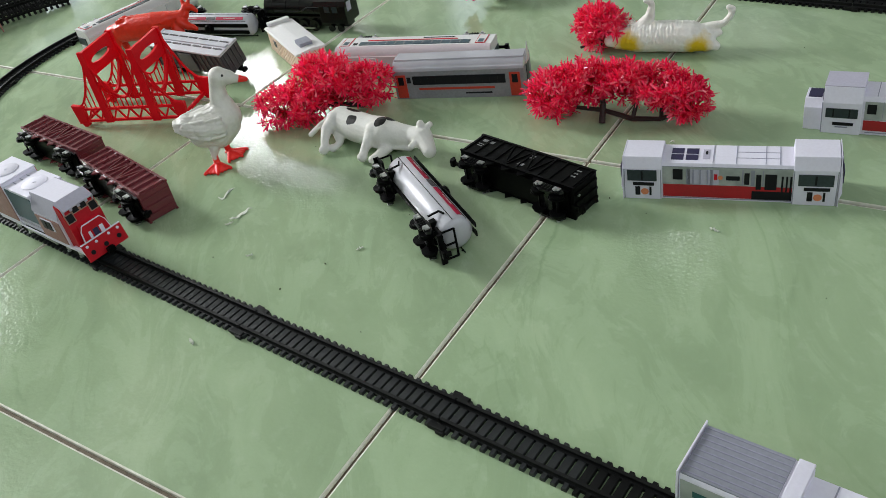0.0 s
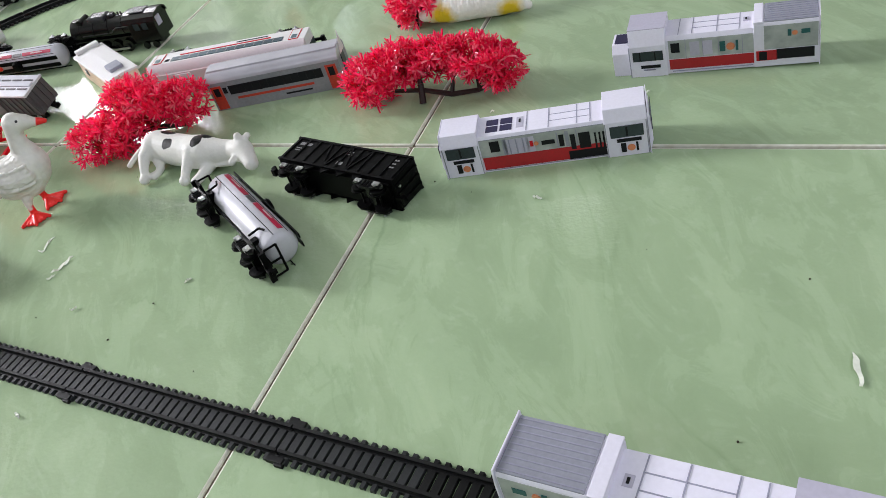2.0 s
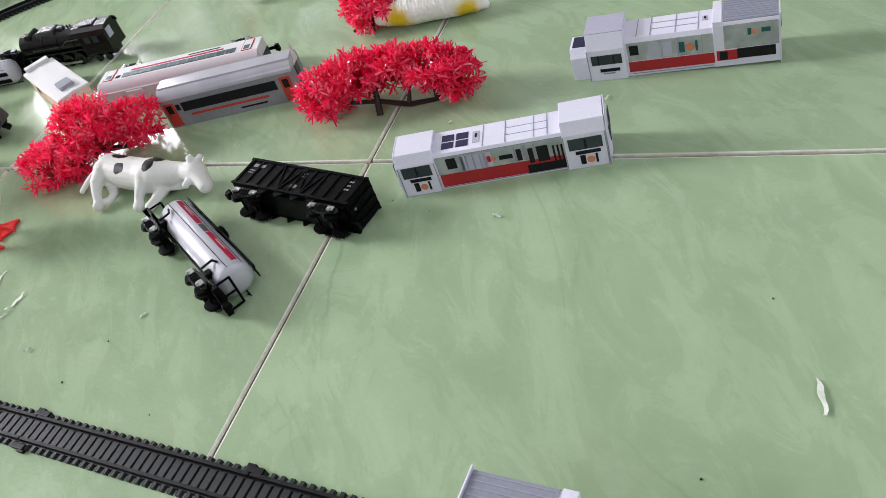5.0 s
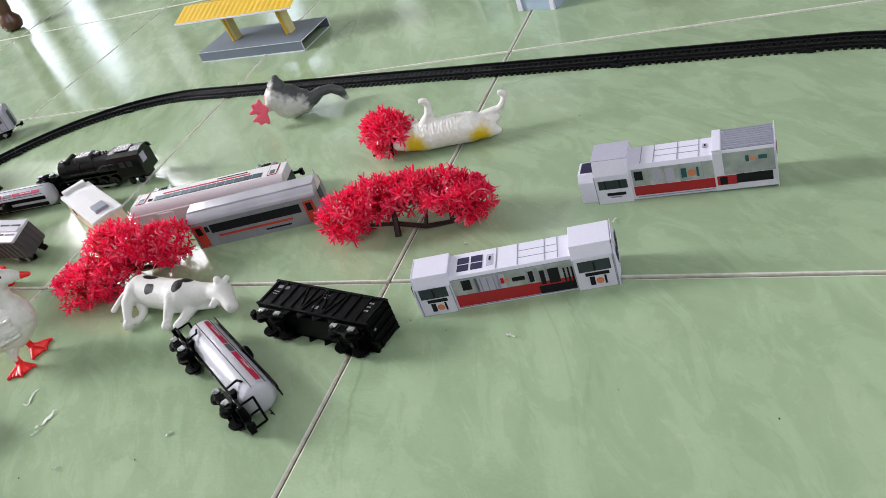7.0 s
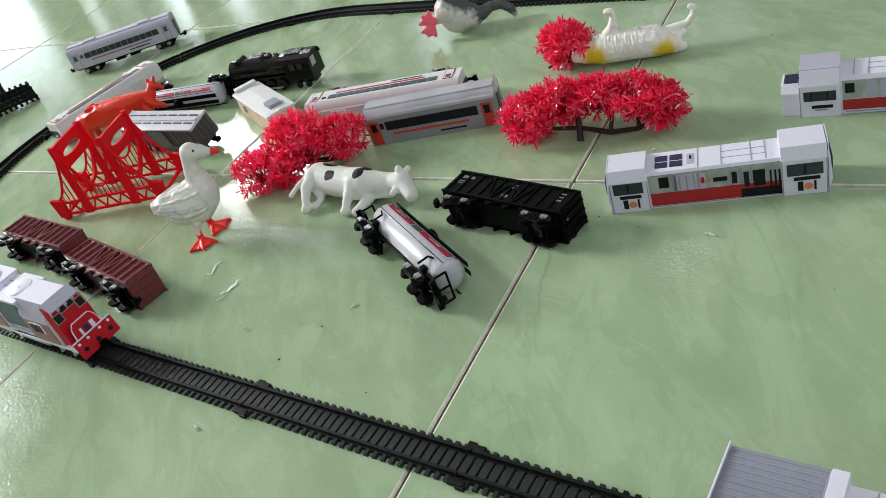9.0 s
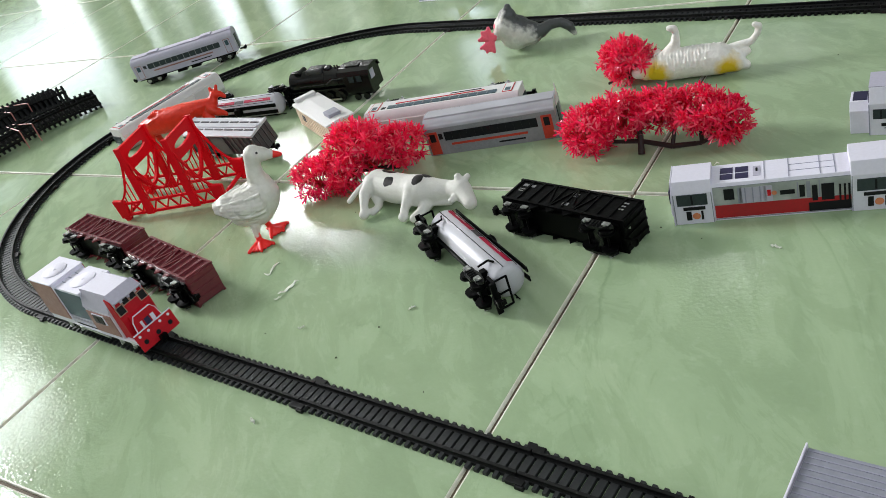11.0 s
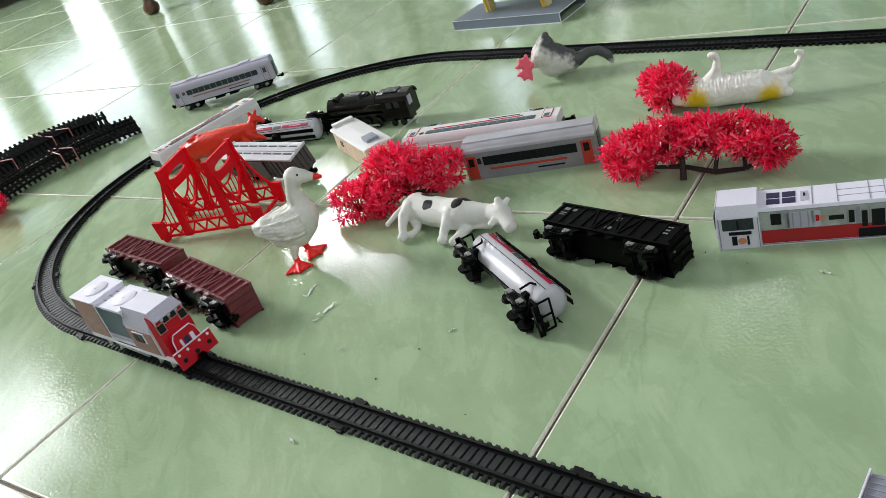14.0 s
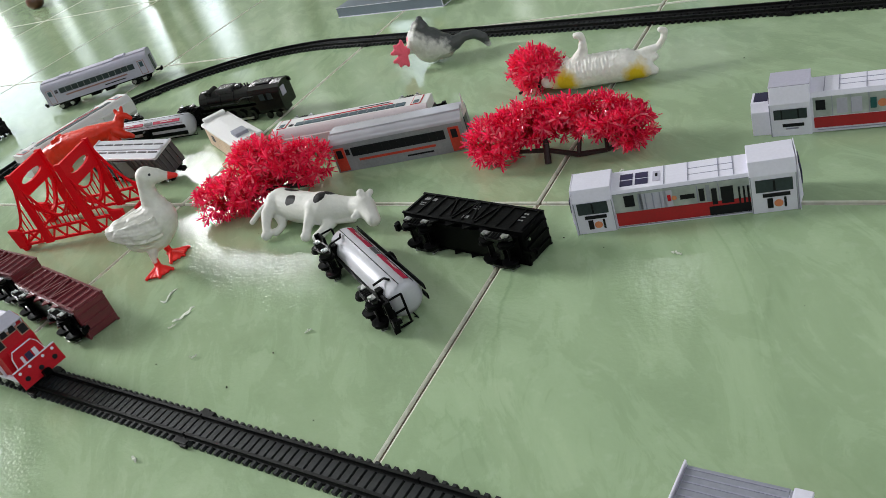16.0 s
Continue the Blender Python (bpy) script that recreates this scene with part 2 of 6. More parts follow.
WHITEPL = mat("white_plastic", (0.68, 0.67, 0.66), 0.45, vary=0.05)
ROOFGREY = mat("grey_roof_plastic", (0.42, 0.42, 0.44), 0.42, vary=0.1)
PINKGREY = mat("pale_pink_roof", (0.58, 0.50, 0.52), 0.4, vary=0.06)
BOXGREY = mat("grey_brown_plastic", (0.085, 0.074, 0.080), 0.45, vary=0.2)
STRIPE = mat("crimson_stripe", (0.42, 0.006, 0.045), 0.5, vary=0.1, spec=0.2)
WHEEL_RED = mat("red_wheel_plastic", (0.10, 0.012, 0.012), 0.4, vary=0.1)
REDPL = mat("red_bridge_plastic", (0.80, 0.004, 0.014), 0.4, vary=0.08, spec=0.15)
LEAF = mat("red_leaf_plastic", (0.97, 0.020, 0.105), 0.26, vary=0.08, spec=0.6, coat=0.4)
STALK = mat("red_stalk_plastic", (0.62, 0.01, 0.04), 0.35, vary=0.1)
TWIG = mat("dark_twig_plastic", (0.035, 0.014, 0.014), 0.5, vary=0.25)
WOOD = mat("varnished_wood", (0.13, 0.05, 0.025), 0.3, vary=0.3, grain=20, patch=7, coat=0.4)
YELLOW = mat("yellow_card", (0.78, 0.50, 0.03), 0.55, vary=0.08)
PALEYELLOW = mat("pale_yellow_card", (0.72, 0.62, 0.28), 0.55, vary=0.08)
SLATE = mat("slate_grey_card", (0.19, 0.23, 0.28), 0.6, vary=0.12)
PALEBLUE = mat("pale_blue_card", (0.45, 0.56, 0.68), 0.55, vary=0.1)
MAROON = mat("maroon_plastic", (0.11, 0.012, 0.02), 0.3, vary=0.15)
BAND = mat("pink_rubber_band", (0.55, 0.22, 0.2), 0.5, vary=0.1)
DARKWOOD = mat("dark_cupboard_wood", (0.03, 0.022, 0.015), 0.4, vary=0.3, grain=20, patch=5)



def thin_leaf(m, colour, share):
    """Lets some of the light pass through a thin leaf."""
    n, l = m.node_tree.nodes, m.node_tree.links
    tr, mix = n.new("ShaderNodeBsdfTranslucent"), n.new("ShaderNodeMixShader")
    tr.inputs[0].default_value = (*colour, 1)
    mix.inputs[0].default_value = share
    out = n["Material Output"]
    l.new(n["Principled BSDF"].outputs[0], mix.inputs[1])
    l.new(tr.outputs[0], mix.inputs[2])
    l.new(mix.outputs[0], out.inputs[0])


thin_leaf(LEAF, (1.0, 0.028, 0.13), 0.5)


def highlight_leaves(m, colour, above):
    """Some leaves of a crown take a paler colour, standing in for gloss highlights."""
    n, l = m.node_tree.nodes, m.node_tree.links
    b, geo = n["Principled BSDF"], n.new("ShaderNodeNewGeometry")
    pick, mix = n.new("ShaderNodeMapRange"), n.new("ShaderNodeMix")
    pick.inputs[1].default_value, pick.inputs[2].default_value = above, 1.0
    mix.data_type = "RGBA"
    mix.inputs[7].default_value = (*colour, 1)
    l.new(geo.outputs["Random Per Island"], pick.inputs[0])
    l.new(pick.outputs[0], mix.inputs[0])
    l.new(b.inputs["Base Color"].links[0].from_socket, mix.inputs[6])
    l.new(mix.outputs[2], b.inputs["Base Color"])


highlight_leaves(LEAF, (1.0, 0.36, 0.48), 0.70)


# ---- mesh helpers ----
def mesh_of(bm, name, material):
    me = bpy.data.meshes.new(name)
    bmesh.ops.recalc_face_normals(bm, faces=bm.faces)
    bm.to_mesh(me)
    bm.free()
    me.materials.append(material)
    return me


def part(name, bm, material, parent, label=""):
    ob = new(name, mesh_of(bm, name, material))
    ob.parent = parent
    if label:
        ob["label"] = label
    return ob


def thing(name, m, label, category, group=""):
    ob = new(name)
    ob.empty_display_size = 0.01
    ob.matrix_world = m
    return tagged(ob, label, category, group)


def smooth(ob, degrees=40):
    me = ob.data
    me.shade_smooth()
    me.set_sharp_from_angle(angle=radians(degrees))
    return ob


def add_box(bm, lo, hi, bevel=0.0):
    lo, hi = Vector(lo), Vector(hi)
    made = bmesh.ops.create_cube(bm, size=1)["verts"]
    mid, size = (lo + hi) / 2, hi - lo
    for v in made:
        v.co = Vector((v.co.x * size.x, v.co.y * size.y, v.co.z * size.z)) + mid
    if bevel:
        edges = list({e for v in made for e in v.link_edges})
        bmesh.ops.bevel(bm, geom=edges, offset=bevel, segments=2, affect="EDGES", profile=0.6)
    return bm


def box(lo, hi, bevel=0.0):
    return add_box(bmesh.new(), lo, hi, bevel)


def add_prism(bm, profile, x0, x1, axis="x", shrink=1.0, bevel=0.0):
    """A closed outline (two coordinates) drawn out along an axis."""
    def at(p, x):
        return {"x": (x, p[0], p[1]), "y": (p[0], x, p[1]), "z": (p[0], p[1], x)}[axis]
    a = [bm.verts.new(at(p, x0)) for p in profile]
    b = [bm.verts.new(at((p[0] * shrink, p[1]), x1)) for p in profile]
    faces = [bm.faces.new(a[::-1]), bm.faces.new(b)]
    k = len(profile)
    for i in range(k):
        faces.append(bm.faces.new((a[i], a[(i + 1) % k], b[(i + 1) % k], b[i])))
    bmesh.ops.recalc_face_normals(bm, faces=faces)
    if bevel:
        edges = list({e for f in faces for e in f.edges})
        bmesh.ops.bevel(bm, geom=edges, offset=bevel, segments=2, affect="EDGES", profile=0.6)
    return bm


def prism(profile, x0, x1, axis="x", shrink=1.0, bevel=0.0):
    return add_prism(bmesh.new(), profile, x0, x1, axis, shrink, bevel)


def add_rod(bm, p, q, r, r2=None, sides=8):
    p, q = Vector(p), Vector(q)
    m = Matrix.Translation((p + q) / 2) @ (q - p).to_track_quat("Z", "Y").to_matrix().to_4x4()
    bmesh.ops.create_cone(bm, cap_ends=True, segments=sides, radius1=r, radius2=r if r2 is None else r2, depth=(q - p).length, matrix=m)
    return bm


def add_bar(bm, p, q, wide, thick, up=(0, 1, 0)):
    """A rectangular bar between two points; thick is measured along up."""
    p, q, up = Vector(p), Vector(q), Vector(up)
    d = (q - p).normalized()
    s = d.cross(up).normalized()
    u = s.cross(d)
    m = Matrix((d, s, u)).transposed().to_4x4()
    m.translation = (p + q) / 2
    for v in bmesh.ops.create_cube(bm, size=1)["verts"]:
        v.co = m @ Vector((v.co.x * (q - p).length, v.co.y * wide, v.co.z * thick))
    return bm


def lathe(profile, sides=24, m=None):
    """Turns (radius, height) pairs about z."""
    bm = bmesh.new()
    rings = []
    for r, z in profile:
        rings.append([bm.verts.new((r * math.cos(2 * math.pi * i / sides), r * math.sin(2 * math.pi * i / sides), z)) for i in range(sides)])
    for a, b in zip(rings, rings[1:]):
        for i in range(sides):
            bm.faces.new((a[i], a[(i + 1) % sides], b[(i + 1) % sides], b[i]))
    bm.faces.new(rings[0][::-1])
    bm.faces.new(rings[-1])
    if m:
        bm.transform(m)
    return bm


def sweep(bm, points, profile):
    """Draws an outline (sideways, upwards) along a level line of points."""
    rings = []
    for i, p in enumerate(points):
        d = Vector(points[min(i + 1, len(points) - 1)]) - Vector(points[max(i - 1, 0)])
        d.z = 0
        d.normalize()
        side = Vector((-d.y, d.x, 0))
        rings.append([bm.verts.new(Vector(p) + side * s + Vector((0, 0, z))) for s, z in profile])
    k = len(profile)
    for a, b in zip(rings, rings[1:]):
        for i in range(k):
            bm.faces.new((a[i], a[(i + 1) % k], b[(i + 1) % k], b[i]))
    bm.faces.new(rings[0][::-1])
    bm.faces.new(rings[-1])
    return bm


def bent_bar(points, wide, thick, across):
    """One flat bar that follows points; wide is measured along across."""
    bm = bmesh.new()
    across = Vector(across)
    rings = []
    for i, p in enumerate(points):
        d = (Vector(points[min(i + 1, len(points) - 1)]) - Vector(points[max(i - 1, 0)])).normalized()
        up = across.cross(d).normalized()
        rings.append([bm.verts.new(Vector(p) + across * a * wide / 2 + up * b * thick / 2) for a, b in ((-1, -1), (1, -1), (1, 1), (-1, 1))])
    for a, b in zip(rings, rings[1:]):
        for k in range(4):
            bm.faces.new((a[k], a[(k + 1) % 4], b[(k + 1) % 4], b[k]))
    bm.faces.new(rings[0][::-1])
    bm.faces.new(rings[-1])
    return bm


def blob(name, chains, material, m, voxel=0.0016, label="", category=""):
    """One moulded figure: chains of balls (x, y, z, radius), melted together."""
    verts, faces = [], []

    def rings(frames):
        """Rings of 20 (centre, across, across, radius), capped at both ends."""
        first = len(verts)
        for c, ex, ey, r in frames:
            for k in range(20):
                w = math.pi * k / 10
                verts.append(c + (ex * math.cos(w) + ey * math.sin(w)) * r)
        n = len(frames)
        for j in range(n - 1):
            for k in range(20):
                p, q = first + j * 20 + k, first + j * 20 + (k + 1) % 20
                faces.append((p, q, q + 20, p + 20))
        faces.append(tuple(range(first + 19, first - 1, -1)))
        faces.append(tuple(range(first + 20 * (n - 1), first + 20 * n)))
    X, Y, Z = Vector((1, 0, 0)), Vector((0, 1, 0)), Vector((0, 0, 1))
    for chain in chains:
        for (x, y, z, r) in chain:
            rings([(Vector((x, y, z)) + Z * (-r * math.cos(w)), X, Y, r * math.sin(w)) for w in (0.08, 0.35, 0.65, 0.95, 1.25, 1.57, 1.89, 2.19, 2.49, 2.79, 3.06)])
        for p, q in zip(chain, chain[1:]):
            d = Vector(q[:3]) - Vector(p[:3])
            if d.length > 1e-5:
                ex = d.orthogonal().normalized()
                rings([(Vector(p[:3]), ex, d.normalized().cross(ex), p[3]), (Vector(q[:3]), ex, d.normalized().cross(ex), q[3])])
    me = bpy.data.meshes.new(name)
    me.from_pydata([tuple(v) for v in verts], [], faces)
    me.materials.append(material)
    ob = new(name, me)
    ob.matrix_world = m
    mod = ob.modifiers.new("melt", "REMESH")
    mod.mode, mod.voxel_size, mod.use_smooth_shade = "VOXEL", voxel, True
    sm = ob.modifiers.new("soften", "SMOOTH")
    sm.factor, sm.iterations = 0.5, 3
    return tagged(ob, label, category)


# ---- room ----
T = 0.40
X0, X1, Y0, Y1, H = -4.0, 2.0, -2.4, 2.4, 2.8


def wall(name, axis, at, lo, hi, openings, outward):
    """A wall 0.15 thick with openings (a0, a1, z0, z1) cut through."""
    bm = bmesh.new()
    d0, d1 = sorted((at, at + 0.15 * outward))

    def piece(a0, a1, z0, z1):
        if a1 - a0 > 1e-4 and z1 - z0 > 1e-4:
            if axis == "y":
                add_box(bm, (a0, d0, z0), (a1, d1, z1))
            else:
                add_box(bm, (d0, a0, z0), (d1, a1, z1))
    cuts = sorted({lo, hi, *(o[0] for o in openings), *(o[1] for o in openings)})
    for a0, a1 in zip(cuts, cuts[1:]):
        inside = sorted((o[2], o[3]) for o in openings if o[0] <= a0 + 1e-6 and o[1] >= a1 - 1e-6)
        z = 0.0
        for z0, z1 in inside:
            piece(a0, a1, z, z0)
            z = z1
        piece(a0, a1, z, H)
    ob = new(name, mesh_of(bm, name, PLASTER))
    return tagged(ob, "pale plastered room wall with lamp-lit openings" if openings else "pale plastered room wall", "wall", kind="structure")


# openings: along the wall from, to, sill, head, watts per square metre
NORTH = [(-3.66, -2.72, 1.50, 1.84, 36), (-3.20, -2.80, 1.24, 1.36, 5), (-2.56, -2.49, 0.76, 1.28, 13), (-2.36, -2.29, 0.74, 1.28, 11), (-2.03, -1.96, 1.00, 1.14, 7),
         (-3.95, -3.70, 0.25, 1.15, 0.5), (-3.62, -3.42, 0.25, 1.15, 0.35), (-3.32, -3.00, 0.25, 1.15, 0.5), (-2.92, -2.62, 0.35, 1.15, 0.45),
         (-1.85, -1.60, 0.30, 1.20, 0.4), (-0.88, -0.62, 1.86, 2.01, 10), (-1.17, -1.11, 0.61, 0.73, 9), (-0.85, -0.81, 0.57, 0.65, 6)]
# The last west opening is unseen: side light added outside the floor's reflections.
WEST = [(0.44, 0.95, 1.72, 2.12, 14), (1.0, 1.55, 0.15, 0.95, 0.5), (1.68, 2.35, 0.15, 0.95, 0.45), (-0.50, 0.40, 1.1, 2.5, 80)]
# Unseen openings behind and beside the viewpoint, added to fill the shaded sides.
SOUTH_FILL = [(-0.9, 1.5, 1.5, 2.5, 4.2)]
EAST_FILL = [(-1.3, 1.0, 1.2, 2.3, 4.3)]
DAY = (0.97, 0.96, 1.0)
wall("wall_north", "y", Y1, X0 - 0.15, X1 + 0.15, NORTH, 1)
wall("wall_south", "y", Y0, X0 - 0.15, X1 + 0.15, SOUTH_FILL, -1)
wall("wall_west", "x", X0, Y0, Y1, WEST, -1)
wall("wall_east", "x", X1, Y0, Y1, EAST_FILL, 1)
tagged(new("ceiling", mesh_of(box((X0 - 0.15, Y0 - 0.15, H), (X1 + 0.15, Y1 + 0.15, H + 0.12)), "ceiling", PLASTER)), "pale plain plastered ceiling", "ceiling", kind="structure")
floor = tagged(new("floor", mesh_of(box((X0 - 0.15, Y0 - 0.15, -0.1), (X1 + 0.15, Y1 + 0.15, -0.0026)), "floor", GROUT)), "brown-grey grout bed under glossy green tiles", "floor", kind="structure")
# One lamp in each opening, those added for fill included.
for openings, axis, at, k in ((NORTH, "y", Y1, 1), (SOUTH_FILL, "y", Y0, -1), (WEST, "x", X0, -1), (EAST_FILL, "x", X1, 1)):
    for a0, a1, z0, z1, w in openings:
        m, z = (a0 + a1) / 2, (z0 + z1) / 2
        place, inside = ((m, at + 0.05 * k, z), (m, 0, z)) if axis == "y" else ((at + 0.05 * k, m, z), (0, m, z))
        window_and_fill_light("window_and_fill_light", place, inside, a1 - a0, z1 - z0, w * (a1 - a0) * (z1 - z0), DAY)

# ---- toy railway ----
RAIL_R, C_LEFT, C_RIGHT = 0.317, Vector((-0.485, 0.083, 0)), Vector((0.302, 0.006, 0))
AXIS = (C_RIGHT - C_LEFT).normalized()
SIDE = Vector((-AXIS.y, AXIS.x, 0))
STRAIGHT = (C_RIGHT - C_LEFT).length
LOOP = 2 * STRAIGHT + 2 * math.pi * RAIL_R
NARROW = 0.005  # the loop closes in a little at its right end, in front


def along(s):
    """Place and heading (degrees) at s metres along the loop, from the start of the front straight."""
    s %= LOOP
    a = math.degrees(math.atan2(AXIS.y, AXIS.x))
    if s < STRAIGHT:
        return C_LEFT - SIDE * (RAIL_R - NARROW * s / STRAIGHT) + AXIS * s, a + math.degrees(NARROW / STRAIGHT)
    s -= STRAIGHT
    if s < math.pi * RAIL_R:
        w = s / RAIL_R
        return C_RIGHT + Matrix.Rotation(w, 3, "Z") @ (-SIDE * (RAIL_R - NARROW * (0.5 + 0.5 * math.cos(w)))), a + math.degrees(w)
    s -= math.pi * RAIL_R
    if s < STRAIGHT:
        return C_RIGHT + SIDE * RAIL_R - AXIS * s, a + 180
    w = (s - STRAIGHT) / RAIL_R
    return C_LEFT + Matrix.Rotation(w, 3, "Z") @ (SIDE * RAIL_R), a + 180 + math.degrees(w)


RAIL = [(-0.0013, 0.0022), (0.0013, 0.0022), (0.0006, 0.0032), (0.0006, 0.0048), (0.0010, 0.0052), (0.0010, 0.0062), (-0.0010, 0.0062), (-0.0010, 0.0052), (-0.0006, 0.0048), (-0.0006, 0.0032)]
FOOT = [(-0.0017, 0.0), (0.0017, 0.0), (0.0017, 0.0025), (-0.0017, 0.0025)]


def sleeper_mesh():
    bm = bmesh.new()
    add_prism(bm, [(-0.0026, 0.0), (0.0026, 0.0), (0.0024, 0.0024), (-0.0024, 0.0024)], -0.0073, 0.0073, "y")
    for s in (-1, 1):
        add_prism(bm, [(-0.0017, 0.0), (0.0017, 0.0), (0.0013, 0.0026), (-0.0013, 0.0026)], s * 0.0095, s * 0.0136, "y")
    return mesh_of(bm, "sleeper", TIEBLACK)


def rails(name, parent, points, offsets, profile):
    bm = bmesh.new()
    for off in offsets:
        line = []
        for i, p in enumerate(points):
            d = points[min(i + 1, len(points) - 1)] - points[max(i - 1, 0)]
            d.normalize()
            line.append(p + Vector((-d.y, d.x, 0)) * off)
        sweep(bm, line, profile)
    return part(name, bm, TRACKBLACK, parent)


railway = thing("toy_railway", pose(0, 0, 0), "oval loop of black plastic toy train track on the tiles", "toy track")
SECTION, FIRST = LOOP / 20, 0.017
for k in range(20):
    pts = [along(FIRST + k * SECTION + 0.0006 + (SECTION - 0.0012) * i / 14)[0] for i in range(15)]
    rails("rail", railway, pts, (-0.0083,), RAIL)
    rails("rail", railway, pts, (0.0083,), RAIL)
    rails("stringer", railway, pts, (-0.0083, 0.0083), FOOT)
    p, a = along(FIRST + k * SECTION)
    clip = bmesh.new()
    for sx, sy in ((-1, 1), (1, -1)):
        add_box(clip, (-0.006, sy * 0.0125 - 0.002, 0.0004), (0.006, sy * 0.0125 + 0.002, 0.0036), 0.0005)
        add_box(clip, (sx * 0.004 - 0.003, sy * 0.0148 - 0.0012, 0.0004), (sx * 0.004 + 0.003, sy * 0.0148 + 0.0012, 0.003), 0.0004)
    c = part("track_joint", clip, TRACKBLACK, railway)
    c.matrix_local = pose(p.x, p.y, 0, 0, 0, a)


# ---- rolling stock ----
def plate(parent, name, a0, a1, b0, b1, at, material, face="-y", thick=0.0006, label=""):
    """A thin printed field, let proud on a side (-y, y), an end (-x, x) or the top (z)."""
    k = 1 if not face.startswith("-") else -1
    if face[-1] == "y":
        bm = box((a0, min(at, at + k * thick), b0), (a1, max(at, at + k * thick), b1))
    elif face[-1] == "x":
        bm = box((min(at, at + k * thick), a0, b0), (max(at, at + k * thick), a1, b1))
    else:
        bm = box((a0, b0, at), (a1, b1, at + thick))
    return part(name, bm, material, parent, label)


def bogie(parent, x, wheel=0.0055, gauge=0.0075, width=0.0115, material=None):
    bm = bmesh.new()
    for s in (-1, 1):
        y = s * width
        add_prism(bm, [(x - 0.014, 0.0075), (x - 0.0125, 0.0045), (x - 0.009, 0.004), (x - 0.005, 0.002), (x + 0.005, 0.002), (x + 0.009, 0.004), (x + 0.0125, 0.0045), (x + 0.014, 0.0075), (x + 0.009, 0.0105), (x - 0.009, 0.0105)], y - 0.001, y + 0.001, "y")
        for dx in (-0.0085, 0.0085):
            add_box(bm, (x + dx - 0.0026, y + s * 0.0008 - 0.0012, 0.0035), (x + dx + 0.0026, y + s * 0.0008 + 0.0012, 0.0085), 0.0006)
        for dx in (-0.0028, 0.0, 0.0028):
            add_rod(bm, (x + dx, y + s * 0.0012, 0.003), (x + dx, y + s * 0.0012, 0.0088), 0.0011, sides=6)
    add_box(bm, (x - 0.0035, -width, 0.0055), (x + 0.0035, width, 0.0115))
    frame_part = part("bogie", bm, BOGIE, parent)
    for dx in (-0.0085, 0.0085):
        for s in (-1, 1):
            # Small metal covers, added for the pale highlights on the side frames.
            cover = add_box(bmesh.new(), (x + dx - 0.0030, s * (width + 0.0022) - 0.0004, 0.0046), (x + dx + 0.0030, s * (width + 0.0022) + 0.0004, 0.0086), 0.0004)
            add_rod(cover, (x + dx, s * (width + 0.002), 0.0045), (x + dx, s * (width + 0.0036), 0.0045), 0.0012, sides=8)
            part("axle_cover", cover, METAL, frame_part, "bare metal axle cover added for the bogie's highlights")
    for dx in (-0.0085, 0.0085):
        w = bmesh.new()
        add_rod(w, (x + dx, -width, wheel), (x + dx, width, wheel), 0.0009)
        for s in (-1, 1):
            add_rod(w, (x + dx, s * gauge, wheel), (x + dx, s * (gauge + 0.0022), wheel), wheel, sides=20)
            add_rod(w, (x + dx, s * (gauge - 0.0008), wheel), (x + dx, s * gauge, wheel), wheel + 0.0009, sides=20)
        smooth(part("wheelset", w, material or BLACK, frame_part))
    return frame_part


def coupler(parent, x, s, z=0.010):
    bm = add_box(bmesh.new(), (min(x, x + s * 0.007), -0.0013, z - 0.001), (max(x, x + s * 0.007), 0.0013, z + 0.001))
    add_box(bm, (x + s * 0.0085 - 0.002, -0.003, z - 0.0022), (x + s * 0.0085 + 0.002, 0.003, z + 0.0022), 0.0006)
    add_box(bm, (x + s * 0.0105 - 0.001, -0.003, z), (x + s * 0.0105 + 0.001, 0.0005, z + 0.004))
    return part("coupler", bm, BLACK, parent)


